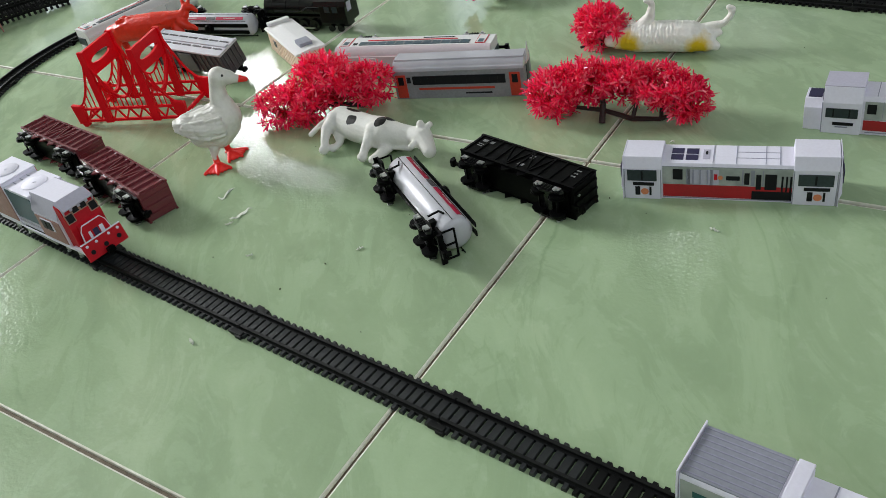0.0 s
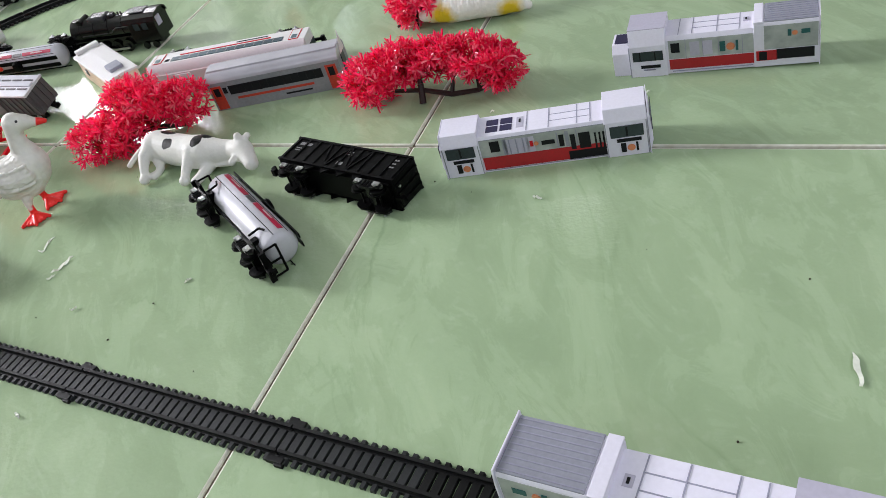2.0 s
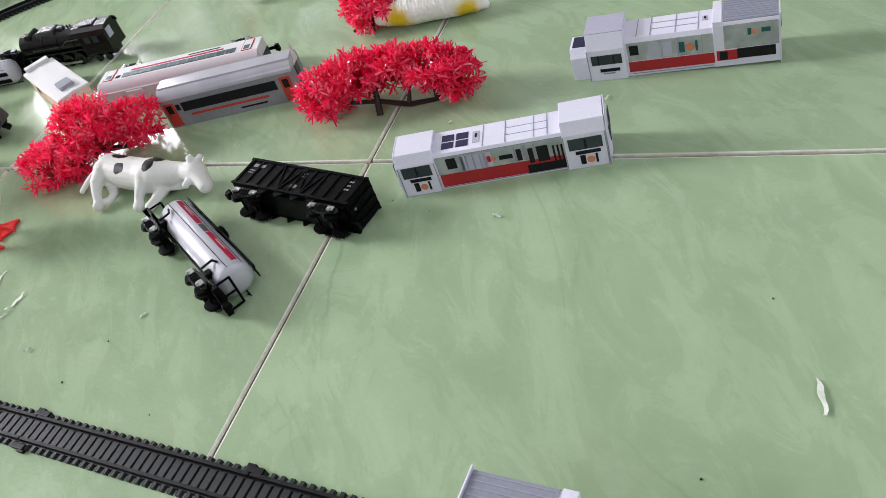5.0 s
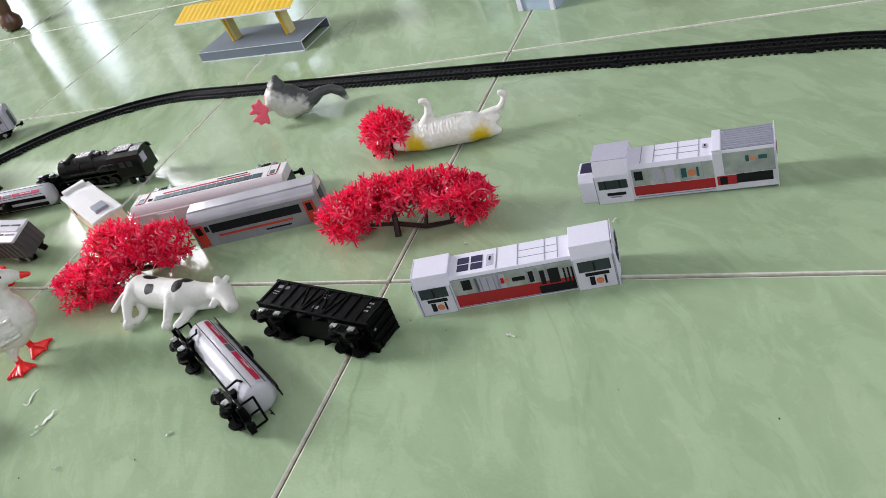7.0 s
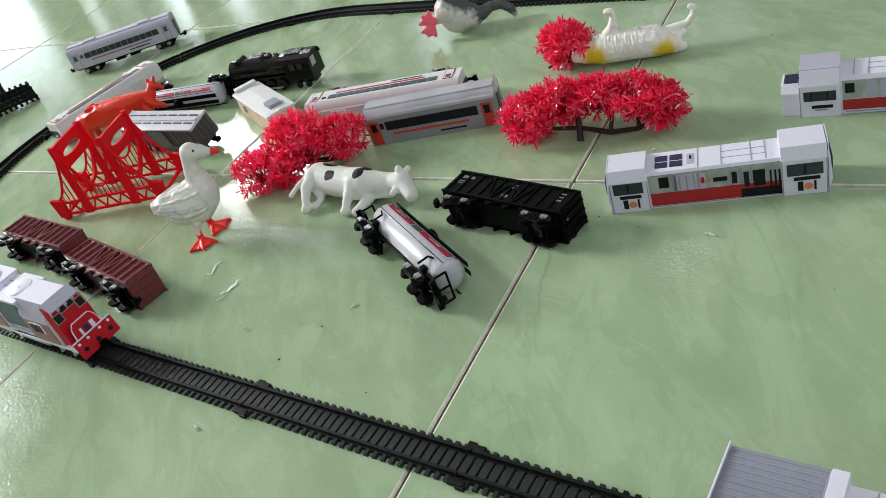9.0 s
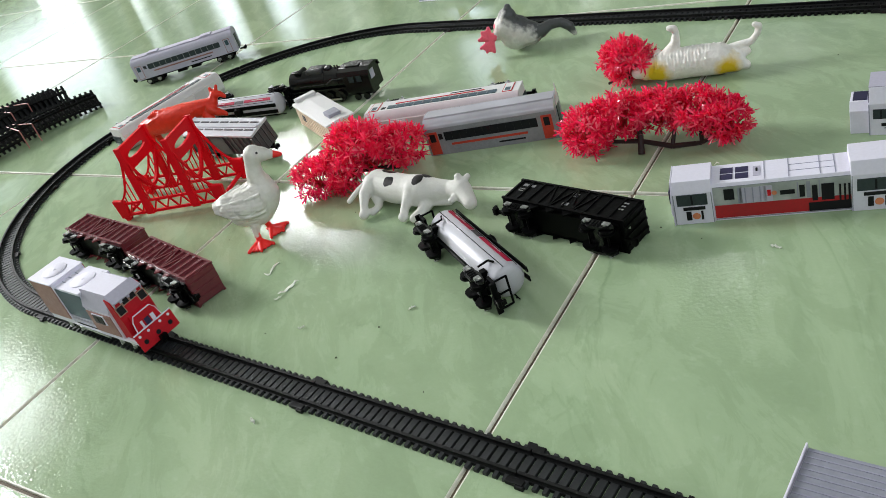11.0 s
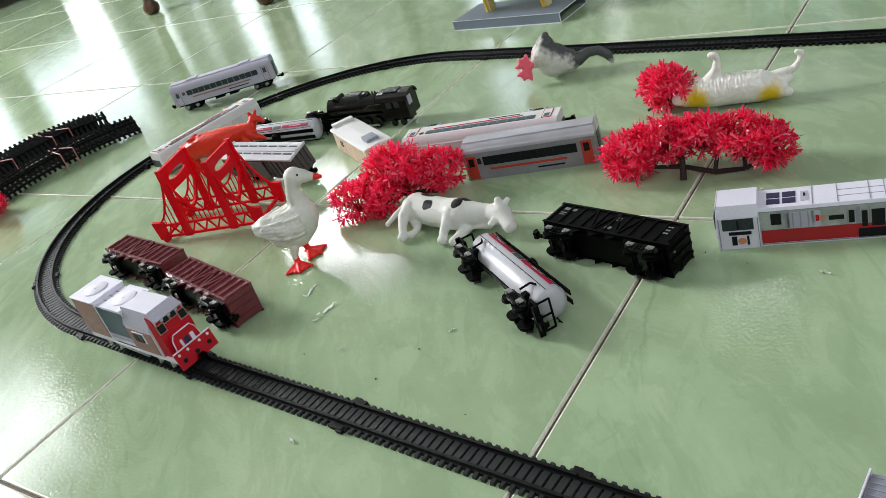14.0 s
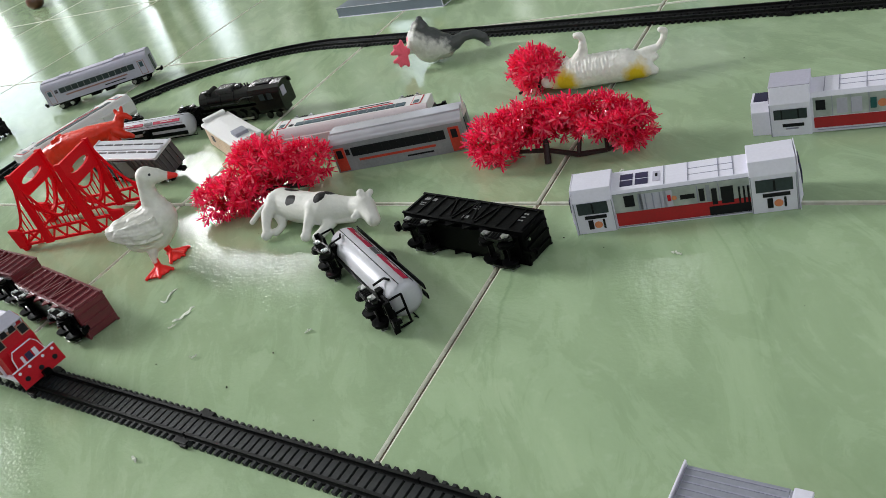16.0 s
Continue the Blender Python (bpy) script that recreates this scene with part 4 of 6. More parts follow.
def loco_two_cab(m, label):
    """Double-cab card locomotive shell without wheels."""
    g = thing("card_locomotive", m, label, "toy locomotive")
    part("cab", prism(cab_outline(0.0158, 0.0350, 0.0085, 0.0040), -0.0745, -0.0465, bevel=0.0005), PAPER, g)
    part("cab", prism(cab_outline(0.0160, 0.0380, 0.0090, 0.0042), 0.0440, 0.0735, bevel=0.0005), PAPER, g)
    part("hood", prism(cab_outline(0.0140, 0.0310, 0.0025, 0.0012), -0.0470, 0.0445, bevel=0.0004), PAPER, g)
    for sx in (-1, 1):
        part("cab_front", prism([(sx * 0.0738, 0.0), (sx * 0.0765, 0.010), (sx * 0.0755, 0.028), (sx * 0.0735, 0.033)], -0.0145, 0.0145, "y"), PAPER, g)
        for y in (-0.0075, 0.0075):
            plate(g, "windscreen", y - 0.0055, y + 0.0055, 0.0175, 0.0275, sx * 0.0762, PRINT_NAVY, "x" if sx > 0 else "-x", 0.0006)
    for x, w, top in ((-0.0746, 0.0166, 0.0352), (0.0740, 0.0170, 0.0384)):
        part("end_flap", prism([(-w, -0.0002), (w, -0.0002), (w - 0.0006, top - 0.0095), (w - 0.0048, top), (-w + 0.0048, top), (-w + 0.0006, top - 0.0095)], min(x, x * 1.008), max(x, x * 1.008)), PAPER, g)
    for i in (0, 1):
        for j in (0, 1):
            x, y = -0.0405 + i * 0.0105, -0.0085 + j * 0.0085
            plate(g, "roof_window", x, x + 0.0088, y, y + 0.0070, 0.0309, PRINT_NAVY, "z", 0.0005)
    plate(g, "hatch", -0.0180, -0.0130, -0.0070, 0.0060, 0.0309, PAPER_LILAC, "z", 0.0004)
    plate(g, "handle", -0.0162, -0.0148, -0.0010, 0.0030, 0.0313, PRINT_BLACK, "z", 0.0004)
    for x in (-0.0105, 0.0055, 0.0255, 0.0350):
        plate(g, "roof_line", x - 0.0003, x + 0.0003, -0.012, 0.012, 0.0309, LINE_GREY, "z", 0.0004)
    for y in (-0.0045, 0.0035):
        plate(g, "roof_line", 0.0055, 0.0350, y - 0.0002, y + 0.0002, 0.03095, LINE_GREY, "z", 0.0003)
    for s, f in ((-1, "-y"), (1, "y")):
        y = s * 0.0140
        plate(g, "red_band", -0.0455, 0.0440, 0.0025, 0.0130, y, PRINT_BAND, f)
        plate(g, "side_print", -0.0460, 0.0440, 0.0131, 0.0282, y, PRINT_SMEAR, f, 0.00015)
        for x, w0, top in ((-0.0738, 0.0158, 0.0262), (-0.0470, 0.0158, 0.0262), (0.0446, 0.0160, 0.0288), (0.0728, 0.0160, 0.0288)):
            plate(g, "fold_line", x - 0.0003, x + 0.0003, 0.0004, top, s * w0, PAPER_GREY, f, 0.0002)
        plate(g, "roof_edge_line", -0.0460, 0.0440, 0.0283, 0.0287, y, PAPER_GREY, f, 0.0002)
        plate(g, "black_panel", 0.0170, 0.0440, 0.0025, 0.0095, y + s * 0.0006, PRINT_BLACK, f, 0.0003)
        plate(g, "window", -0.0385, -0.0315, 0.0175, 0.0265, y, PRINT_BLACK, f)
        for x0, x1, z0, z1 in ((0.0115, 0.0150, 0.0150, 0.0245), (0.0195, 0.0230, 0.0110, 0.0235), (0.0255, 0.0335, 0.0110, 0.0240), (0.0365, 0.0378, 0.0095, 0.0225), (0.0395, 0.0408, 0.0095, 0.0225), (0.0422, 0.0435, 0.0095, 0.0225)):
            plate(g, "window", x0, x1, z0, z1, y + s * 0.0003, PRINT_BLACK, f)
        plate(g, "grey_print", -0.0280, -0.0060, 0.0135, 0.0265, y, PAPER_LILAC, f, 0.0003)
        for x in (-0.0240, -0.0190, -0.0140):
            plate(g, "panel_line", x - 0.0004, x + 0.0004, 0.0140, 0.0265, y + s * 0.0004, LINE_GREY, f, 0.0005)
        for x0, x1, mt in ((-0.0292, -0.0262, PAPER_GREY), (-0.0120, -0.0100, PAPER_LILAC), (0.0100, 0.0108, LINE_GREY), (0.0160, 0.0186, PAPER_GREY), (0.0240, 0.0246, LINE_GREY)):
            plate(g, "panel_print", x0, x1, 0.0138, 0.0268, y, mt, f, 0.0003)
        plate(g, "skirt_line", -0.0455, 0.0440, 0.0012, 0.0018, y, LINE_GREY, f, 0.0003)
        badge(g, -0.0055, 0.0205, y + s * 0.0003, f, 0.0024, False, PRINT_RED)
        plate(g, "badge_shape", -0.0010, 0.0085, 0.0180, 0.0215, y, PRINT_BLACK, f, 0.0005)
        for x0, x1, w in ((-0.0725, -0.0490, 0.0158), (0.0465, 0.0715, 0.0160)):
            yc = s * w
            plate(g, "window", x0 + 0.001, x1 - 0.001, 0.0165, 0.0258, yc, PRINT_GLASS, f)
            xm = (x0 + x1) / 2
            plate(g, "window_post", xm - 0.0007, xm + 0.0007, 0.0175, 0.0250, yc + s * 0.0006, PRINT_BLACK, f, 0.0002)
            plate(g, "name_plate", x0 + 0.005, x1 - 0.003, 0.0124, 0.0150, yc, PRINT_BLACK, f)
            badge(g, xm + 0.001, 0.0074, yc, f, 0.0038, True, PRINT_BLACK)
    return g


def loco_red(m, label):
    """Card locomotive with a red nose face, slate middle and tan rear, white roof with two round fans."""
    g = thing("card_locomotive", m, label, "toy locomotive")
    z0 = 0.0135
    part("rear_block", prism([(-0.0150, z0 - 0.004), (0.0150, z0 - 0.004), (0.0150, 0.0485), (-0.0150, 0.0485)], -0.0680, -0.0330, bevel=0.0004), PAPER, g)
    part("middle_block", prism([(-0.0138, z0 - 0.002), (0.0138, z0 - 0.002), (0.0138, 0.0460), (-0.0138, 0.0460)], -0.0335, 0.0050, bevel=0.0004), PAPER, g)
    part("cab", prism([(-0.0155, z0 - 0.004), (0.0155, z0 - 0.004), (0.0155, 0.0365), (0.0108, 0.0500), (-0.0108, 0.0500), (-0.0155, 0.0365)], 0.0045, 0.0400, bevel=0.0005), PAPER, g)
    part("roof_panel", box((-0.0690, -0.0158, 0.0484), (-0.0335, 0.0158, 0.0496), 0.0004), PAPER, g)
    part("roof_panel", box((-0.0230, -0.0150, 0.0458), (0.0060, 0.0150, 0.0482), 0.0004), PAPER, g)
    for x in (-0.0505, -0.0080):
        top = 0.0495 if x < -0.03 else 0.0481
        smooth(part("roof_fan", lathe([(0.0100, 0), (0.0100, 0.0007), (0.0097, 0.0009), (0.0012, 0.0009), (0.0010, 0.0014), (0.0002, 0.0014)], 32, Matrix.Translation((x, 0, top))), PAPER, g))
    for y in (-0.006, 0.0, 0.006):
        plate(g, "roof_line", -0.0320, -0.0240, y - 0.0003, y + 0.0003, 0.0460, LINE_GREY, "z", 0.0004)
    # red face with windows, short hood with an outlined shield, and the tilted buffer beam
    front = part("front", prism([(0.0398, z0 - 0.002), (0.0515, z0 - 0.002), (0.0510, 0.0300), (0.0462, 0.0462), (0.0398, 0.0482)], -0.0138, 0.0138, "y", bevel=0.0004), PRINT_RED, g, "red printed card front")
    lean = Matrix.Rotation(radians(-16.5), 4, "Y")
    for y, z, w, h in ((-0.0098, 0.0372, 0.0027, 0.0030), (0.0098, 0.0372, 0.0027, 0.0030), (-0.0033, 0.0412, 0.0024, 0.0020), (0.0033, 0.0412, 0.0024, 0.0020)):
        x = 0.0510 - (z - 0.030) * 0.296
        for grow, deep, mt, nm in ((0.0008, 0.0005, PRINT_TAN, "window_frame"), (0.0, 0.0009, PRINT_BLACK, "windscreen")):
            b = box((-0.0004, -w - grow, -h - grow), (deep, w + grow, h + grow))
            b.transform(Matrix.Translation((x, y, z)) @ lean)
            part(nm, b, mt, front)
    hood = part("short_hood", prism([(0.0505, 0.0125), (0.0582, 0.0125), (0.0548, 0.0300), (0.0505, 0.0312)], -0.0088, 0.0088, "y", bevel=0.0003), PRINT_RED, front)
    tilt = Matrix.Translation((0.0584, 0, 0.0135)) @ Matrix(((-0.191, 0, 0.982, 0), (0, -1, 0, 0), (0.982, 0, 0.191, 0), (0, 0, 0, 1)))
    for grow, a, b, mt, nm in ((0.0008, 0.0, 0.0007, PAPER, "shield_outline"), (0.0, 0.0, 0.0012, PRINT_RED, "shield")):
        sh = prism([(-grow, -0.0118 - grow), (-grow, 0.0118 + grow), (0.0135, 0.0098 + grow), (0.0170 + grow, 0.0075), (0.0170 + grow, -0.0075), (0.0135, -0.0098 - grow)], a, b, "z")
        sh.transform(tilt)
        part(nm, sh, mt, hood)
    for y, wide, mt in ((-0.0048, 0.0016, PAPER), (0.0002, 0.0022, PRINT_NAVY), (0.0050, 0.0010, PAPER)):
        b = box((0.0055, y - wide, 0.0012), (0.0115, y + wide, 0.0016))
        b.transform(tilt)
        part("badge_shape", b, mt, hood)
    visor = bmesh.new()
    add_prism(visor, [(0.0385, 0.0490), (0.0400, 0.0500), (0.0502, 0.0452), (0.0498, 0.0442)], -0.0118, 0.0118, "y")
    for s in (-1, 1):
        add_prism(visor, [(0.0385, 0.0400), (0.0400, 0.0500), (0.0502, 0.0452), (0.0470, 0.0390)], s * 0.0119, s * 0.0128, "y", shrink=1.0)
    part("visor", visor, PAPER_LILAC, g, "pale card visor folded over the windscreen")
    for y in (-0.0066, 0.0, 0.0066):
        part("visor_tab", box((0.0492, y - 0.0011, 0.0424), (0.0499, y + 0.0011, 0.0446)), PAPER_LILAC, g)
    part("walkway", box((0.0440, -0.0162, 0.0128), (0.0612, 0.0162, 0.0138)), PAPER, g)
    rake = Matrix.Translation((0.0618, 0, 0.0140)) @ Matrix.Rotation(radians(-14), 4, "Y")

    def on_beam(name, bm, material, owner):
        bm.transform(rake)
        return part(name, bm, material, owner)
    beam = on_beam("buffer_beam", box((0.0, -0.0172, -0.0080), (0.0012, 0.0172, 0.0058), 0.0003), PRINT_RED, g)
    on_beam("white_edge", box((0.0002, -0.0172, 0.0059), (0.0012, 0.0172, 0.0068)), PAPER, beam)
    for y in (-0.0115, 0.0, 0.0115):
        on_beam("lamp_print", add_rod(bmesh.new(), (0.0011, y, -0.0022), (0.0018, y, -0.0022), 0.0018, sides=14), PRINT_BLACK, beam)
    for y in (-0.0135, -0.0055, 0.0055, 0.0135):
        on_beam("lamp_print", add_rod(bmesh.new(), (0.0011, y, 0.0036), (0.0018, y, 0.0036), 0.0011, sides=12), PAPER, beam)
    for s, f in ((-1, "-y"), (1, "y")):
        plate(g, "rear_print", -0.0672, -0.0338, 0.0150, 0.0478, s * 0.0150, PRINT_ROSE if s < 0 else PRINT_RED, f)
        plate(g, "middle_print", -0.0325, 0.0040, 0.0205, 0.0450, s * 0.0138, PRINT_STEEL if s < 0 else PRINT_BLUE, f)
        for z in (0.0165, 0.0190):
            plate(g, "pale_stripe", -0.0325, 0.0040, z - 0.0008, z + 0.0006, s * 0.0138, PAPER_LILAC, f)
        plate(g, "cab_print", 0.0055, 0.0390, 0.0140, 0.0335, s * 0.0155, PRINT_ROSE if s < 0 else PRINT_RED, f)
        plate(g, "window", 0.0130, 0.0290, 0.0235, 0.0325, s * 0.0161, PAPER, f)
        for x in (0.0175, 0.0245):
            plate(g, "window_glass", x - 0.0028, x + 0.0028, 0.0243, 0.0318, s * 0.0167, PRINT_BLACK, f)
        bev = prism([(s * 0.0159, 0.0362), (s * 0.0109, 0.0503), (s * 0.0106, 0.0499), (s * 0.0154, 0.0362)], 0.0040, 0.0402)
        part("roof_edge", bev, PAPER_LILAC, g)
        plate(g, "footplate", -0.0300, 0.0600, 0.0105, 0.0122, s * 0.0150, PAPER, f, 0.0008)
    chassis(g, 0.060)
    return g


# running on the loop
p, a = along(0.137)
loco_red(pose(p.x, p.y, 0.0062, 0, 0, a) @ Matrix.Scale(1.09, 4), "card locomotive with red face and white fan roof on the track")
p, a = along(0.785)
loco_white(pose(p.x, p.y, 0.0062, 0, 0, a + 180) @ Matrix.Scale(1.09, 4), "white and red card locomotive running on the track", on_track=True, lift=0.0125)

# standing and lying inside the loop
loco_two_cab(pose(0.1165, -0.0085, 0, 0, 0, 13.4), "white card locomotive shell, red band, standing on tiles")
loco_white(pose(0.2205, 0.1110, 0.0006, 0, -1.0, 3.8), "white card locomotive shell with grey rear roof, on tiles")
gondola(pose(-0.0335, -0.0800, 0.0152, -90, 0, -12.6), BLACK, "black ribbed freight wagon with white markings lying on its side", marks=True)
for x, y, a in ((-0.3825, -0.1985, -13.5), (-0.5145, -0.1665, -8.0)):
    gondola(pose(x, y, 0.0152, -90, 0, a), BROWN, "brown ribbed hopper wagon with black bogies lying on its side", "brown wagons", marks=False)
tank_wagon(pose(-0.1035, -0.1320, 0.0150, -90, 0, -34.5), "silver tank wagon with crimson stripe lying on its side")
tank_wagon(pose(-0.577, 0.174, 0.0150, -90, 0, 189.0), "silver tank wagon with crimson stripe lying behind boxcar", stripe=26)
coach(pose(-0.252, 0.143, 0.0158, 90, 0, 13.7), "white coach with red trim lying on its side", half=0.0865, roof_mat=PINKGREY, trim=PRINT_RED, glass=PANE_TEAL)
coach(pose(-0.171, 0.087, -0.0, 0, 0, 16.0), "grey-roofed coach body with black window band, wheels missing", half=0.066, low=0.0, high=0.038, wheels=False, side_mat=COACH_GREY, roof_mat=TAPE_ROOF, trim=PRINT_DOOR, flap=True, units=False)
coach(pose(-0.745, 0.150, 0.0158, 90, 0, 80.0), "white coach lying on its side under a red animal", half=0.084, trim=PRINT_RED, glass=PRINT_GLASS, roof_mat=WHITEPL)
coach(pose(-0.852, 0.315, 0, 0, 0, 33.0), "white coach with dark windows standing outside the loop", half=0.086, low=0.012, high=0.046, trim=PRINT_ROSE, glass=PRINT_GLASS, roof_mat=PAPER_LILAC, side_mat=PAPER_LILAC)


def cream_wagon(m):
    g = thing("cream_wagon", m, "cream planked goods wagon with white roof, on tiles", "toy wagon")
    part("body", box((-0.047, -0.0140, 0.0), (0.047, 0.0140, 0.0225), 0.0005), CREAM, g)
    for s in (-1, 1):
        for i in range(15):
            x = -0.0445 + 0.089 * i / 14
            part("plank", box((x - 0.0021, min(s * 0.0140, s * 0.0147), 0.001), (x + 0.0021, max(s * 0.0140, s * 0.0147), 0.0220)), CREAM, g)
        for i in range(6):
            y = -0.0122 + 0.0244 * i / 5
            part("plank", box((min(s * 0.047, s * 0.0477), y - 0.0021, 0.001), (max(s * 0.047, s * 0.0477), y + 0.0021, 0.0220)), CREAM, g)
        plate(g, "window", -0.028, -0.021, 0.010, 0.016, s * 0.0147, BOXGREY, "y" if s > 0 else "-y")
    part("roof", prism([(-0.0165, 0.0223), (0.0165, 0.0223), (0.0155, 0.0240), (0.0, 0.0255), (-0.0155, 0.0240)], -0.0490, 0.0490, bevel=0.0004), WHITEPL, g, "white plastic roof")
    part("cupola", box((0.022, -0.0065, 0.0235), (0.038, 0.0065, 0.0285), 0.0008), PAPER_GREY, g, "grey plastic cupola")
    part("end_rail", box((-0.0510, -0.012, 0.0245), (-0.044, 0.012, 0.0280), 0.0006), WHITEPL, g)
    return g


cream_wagon(pose(-0.409, 0.113, 0, 0, 0, -30.0) @ Matrix.Scale(1.13, 4))


def boxcar(m):
    g = thing("boxcar", m, "grey-brown ribbed boxcar with silver roof, tipped over", "toy wagon")
    part("body", box((-0.060, -0.0145, 0.0105), (0.060, 0.0145, 0.0380), 0.0006), BOXGREY, g)
    for s in (-1, 1):
        for i in range(15):
            x = -0.058 + 0.116 * i / 14
            part("rib", box((x - 0.001, min(s * 0.0145, s * 0.0156), 0.0115), (x + 0.001, max(s * 0.0145, s * 0.0156), 0.0375)), BOXGREY, g)
        for y in (-0.010, -0.0035, 0.0035, 0.010):
            part("end_rib", box((min(s * 0.060, s * 0.0612), y - 0.001, 0.0115), (max(s * 0.060, s * 0.0612), y + 0.001, 0.0375)), BOXGREY, g)
        plate(g, "door", -0.012, 0.012, 0.012, 0.036, s * 0.0157, BOXGREY, "y" if s > 0 else "-y", 0.001)
    part("roof", prism([(-0.0155, 0.0378), (0.0155, 0.0378), (0.0150, 0.0398), (0.0, 0.0415), (-0.0150, 0.0398)], -0.0615, 0.0615, bevel=0.0003), SILVER, g, "silver plastic roof")
    part("roof_walk", box((-0.060, -0.003, 0.0410), (0.060, 0.003, 0.0424)), SILVER, g)
    for s in (-1, 1):
        for i in range(7):
            x = -0.051 + 0.102 * i / 6
            slot = box((x - 0.0068, -0.0009, -0.0004), (x + 0.0068, 0.0009, 0.0004))
            slot.transform(Matrix.Translation((0, s * 0.0062, 0.0411)) @ Matrix.Rotation(radians(-s * 6.5), 4, "X"))
            part("roof_slot", slot, BOXGREY, g)
        for x in (-0.0605, 0.0605):
            part("roof_end", box((x - 0.0012, min(s * 0.002, s * 0.0154), 0.0395), (x + 0.0012, max(s * 0.002, s * 0.0154), 0.0408)), SILVER, g)
    for s in (-1, 1):
        bogie(g, s * 0.040)
        coupler(g, s * 0.060, s)
    return g


boxcar(pose(-0.506, 0.058, 0.0025, 14, 0, -2.0))


def steam_engine(m):
    g = thing("steam_locomotive", m, "black toy steam locomotive with cab and bright side rods", "toy locomotive")
    tube = Matrix.Rotation(radians(90), 4, "Y")
    smooth(part("boiler", lathe([(0.0005, -0.064), (0.009, -0.063), (0.0136, -0.060), (0.0136, -0.046), (0.0132, -0.045), (0.0136, 0.022)], 28, Matrix.Translation((0, 0, 0.0285)) @ tube), ENGINE, g), 45)
    for x in (-0.048, -0.028, -0.008, 0.012):
        smooth(part("boiler_band", lathe([(0.0134, -0.0008), (0.0141, -0.0006), (0.0141, 0.0006), (0.0134, 0.0008)], 28, Matrix.Translation((x, 0, 0.0285)) @ tube), ENGINE, g))
    smooth(part("chimney", lathe([(0.0040, 0.0), (0.0038, 0.002), (0.0042, 0.0036), (0.0050, 0.0042), (0.0050, 0.0050), (0.0034, 0.0050)], 18, Matrix.Translation((-0.054, 0, 0.0368))), ENGINE, g))
    part("feedwater_heater", add_rod(bmesh.new(), (-0.046, -0.009, 0.0405), (-0.046, 0.009, 0.0405), 0.0038, sides=14), ENGINE, g)
    smooth(part("steam_dome", lathe([(0.0055, 0.0), (0.0055, 0.0055), (0.0042, 0.0078), (0.0005, 0.0084)], 18, Matrix.Translation((-0.004, 0, 0.0370))), ENGINE, g))
    part("sand_box", box((-0.034, -0.0085, 0.0380), (-0.010, 0.0085, 0.0450), 0.0026), ENGINE_GLINT_GREY, g)
    for x in (0.006, 0.010):
        part("whistle", add_rod(bmesh.new(), (x, 0, 0.039), (x, 0, 0.0450), 0.0010), ENGINE, g)
    cab = prism([(-0.0145, 0.012), (0.0145, 0.012), (0.0145, 0.0345), (0.0105, 0.0402), (-0.0105, 0.0402), (-0.0145, 0.0345)], 0.021, 0.058, bevel=0.0006)
    part("cab", cab, ENGINE, g)
    part("cab_roof", prism([(-0.0156, 0.0340), (-0.0138, 0.0396), (-0.0090, 0.0428), (0.0, 0.0438), (0.0090, 0.0428), (0.0138, 0.0396), (0.0156, 0.0340), (0.0147, 0.0340), (0.0104, 0.0405), (-0.0104, 0.0405), (-0.0147, 0.0340)], 0.016, 0.0600), ENGINE, g)
    # Thin grey panel painted as the glint on the black roof.
    part("roof_hatch", box((0.024, -0.0075, 0.0436), (0.044, 0.0075, 0.0446), 0.0004), ENGINE_GLINT_GREY, g, "grey panel standing in for a glint on the cab roof")
    # Pale card colour paints the glint on the cab's rear window.
    plate(g, "rear_window", -0.0095, -0.0005, 0.026, 0.037, 0.058, PAPER_LILAC, "x")
    for s, f in ((-1, "-y"), (1, "y")):
        plate(g, "cab_window", 0.029, 0.036, 0.026, 0.034, s * 0.0145, PRINT_GLASS, f)
        plate(g, "cab_window", 0.040, 0.047, 0.026, 0.034, s * 0.0145, PRINT_GLASS, f)
        part("running_board", box((-0.064, min(s * 0.004, s * 0.0142), 0.0195), (0.022, max(s * 0.004, s * 0.0142), 0.0210)), ENGINE, g)
        pipe = bmesh.new()
        add_rod(pipe, (-0.045, s * 0.0132, 0.0270), (-0.005, s * 0.0132, 0.0270), 0.0007)
        add_rod(pipe, (-0.005, s * 0.0132, 0.0270), (0.004, s * 0.0132, 0.0320), 0.0007)
        add_rod(pipe, (0.004, s * 0.0132, 0.0320), (0.021, s * 0.0132, 0.0320), 0.0007)
        part("handrail", pipe, TIEBLACK, g)
        part("cylinder_block", add_rod(bmesh.new(), (-0.056, s * 0.0118, 0.0105), (-0.040, s * 0.0118, 0.0105), 0.0048, sides=18), ENGINE, g)
        for x in (-0.026, -0.010, 0.006):
            w = bmesh.new()
            add_rod(w, (x, s * 0.0072, 0.0075), (x, s * 0.0098, 0.0075), 0.0072, sides=24)
            add_rod(w, (x, s * 0.0098, 0.0075), (x, s * 0.0108, 0.0075), 0.0022, sides=12)
            smooth(part("driving_wheel", w, ENGINE, g))
        for x in (-0.060, 0.030, 0.043):
            smooth(part("small_wheel", add_rod(bmesh.new(), (x, s * 0.0075, 0.0042), (x, s * 0.0098, 0.0042), 0.0042, sides=18), ENGINE, g))
        part("side_rod", add_bar(bmesh.new(), (-0.028, s * 0.0116, 0.0052), (0.008, s * 0.0116, 0.0052), 0.0024, 0.0012), METAL, g)
        part("side_rod", add_bar(bmesh.new(), (-0.044, s * 0.0128, 0.0100), (-0.010, s * 0.0128, 0.0062), 0.0018, 0.0010), METAL, g)
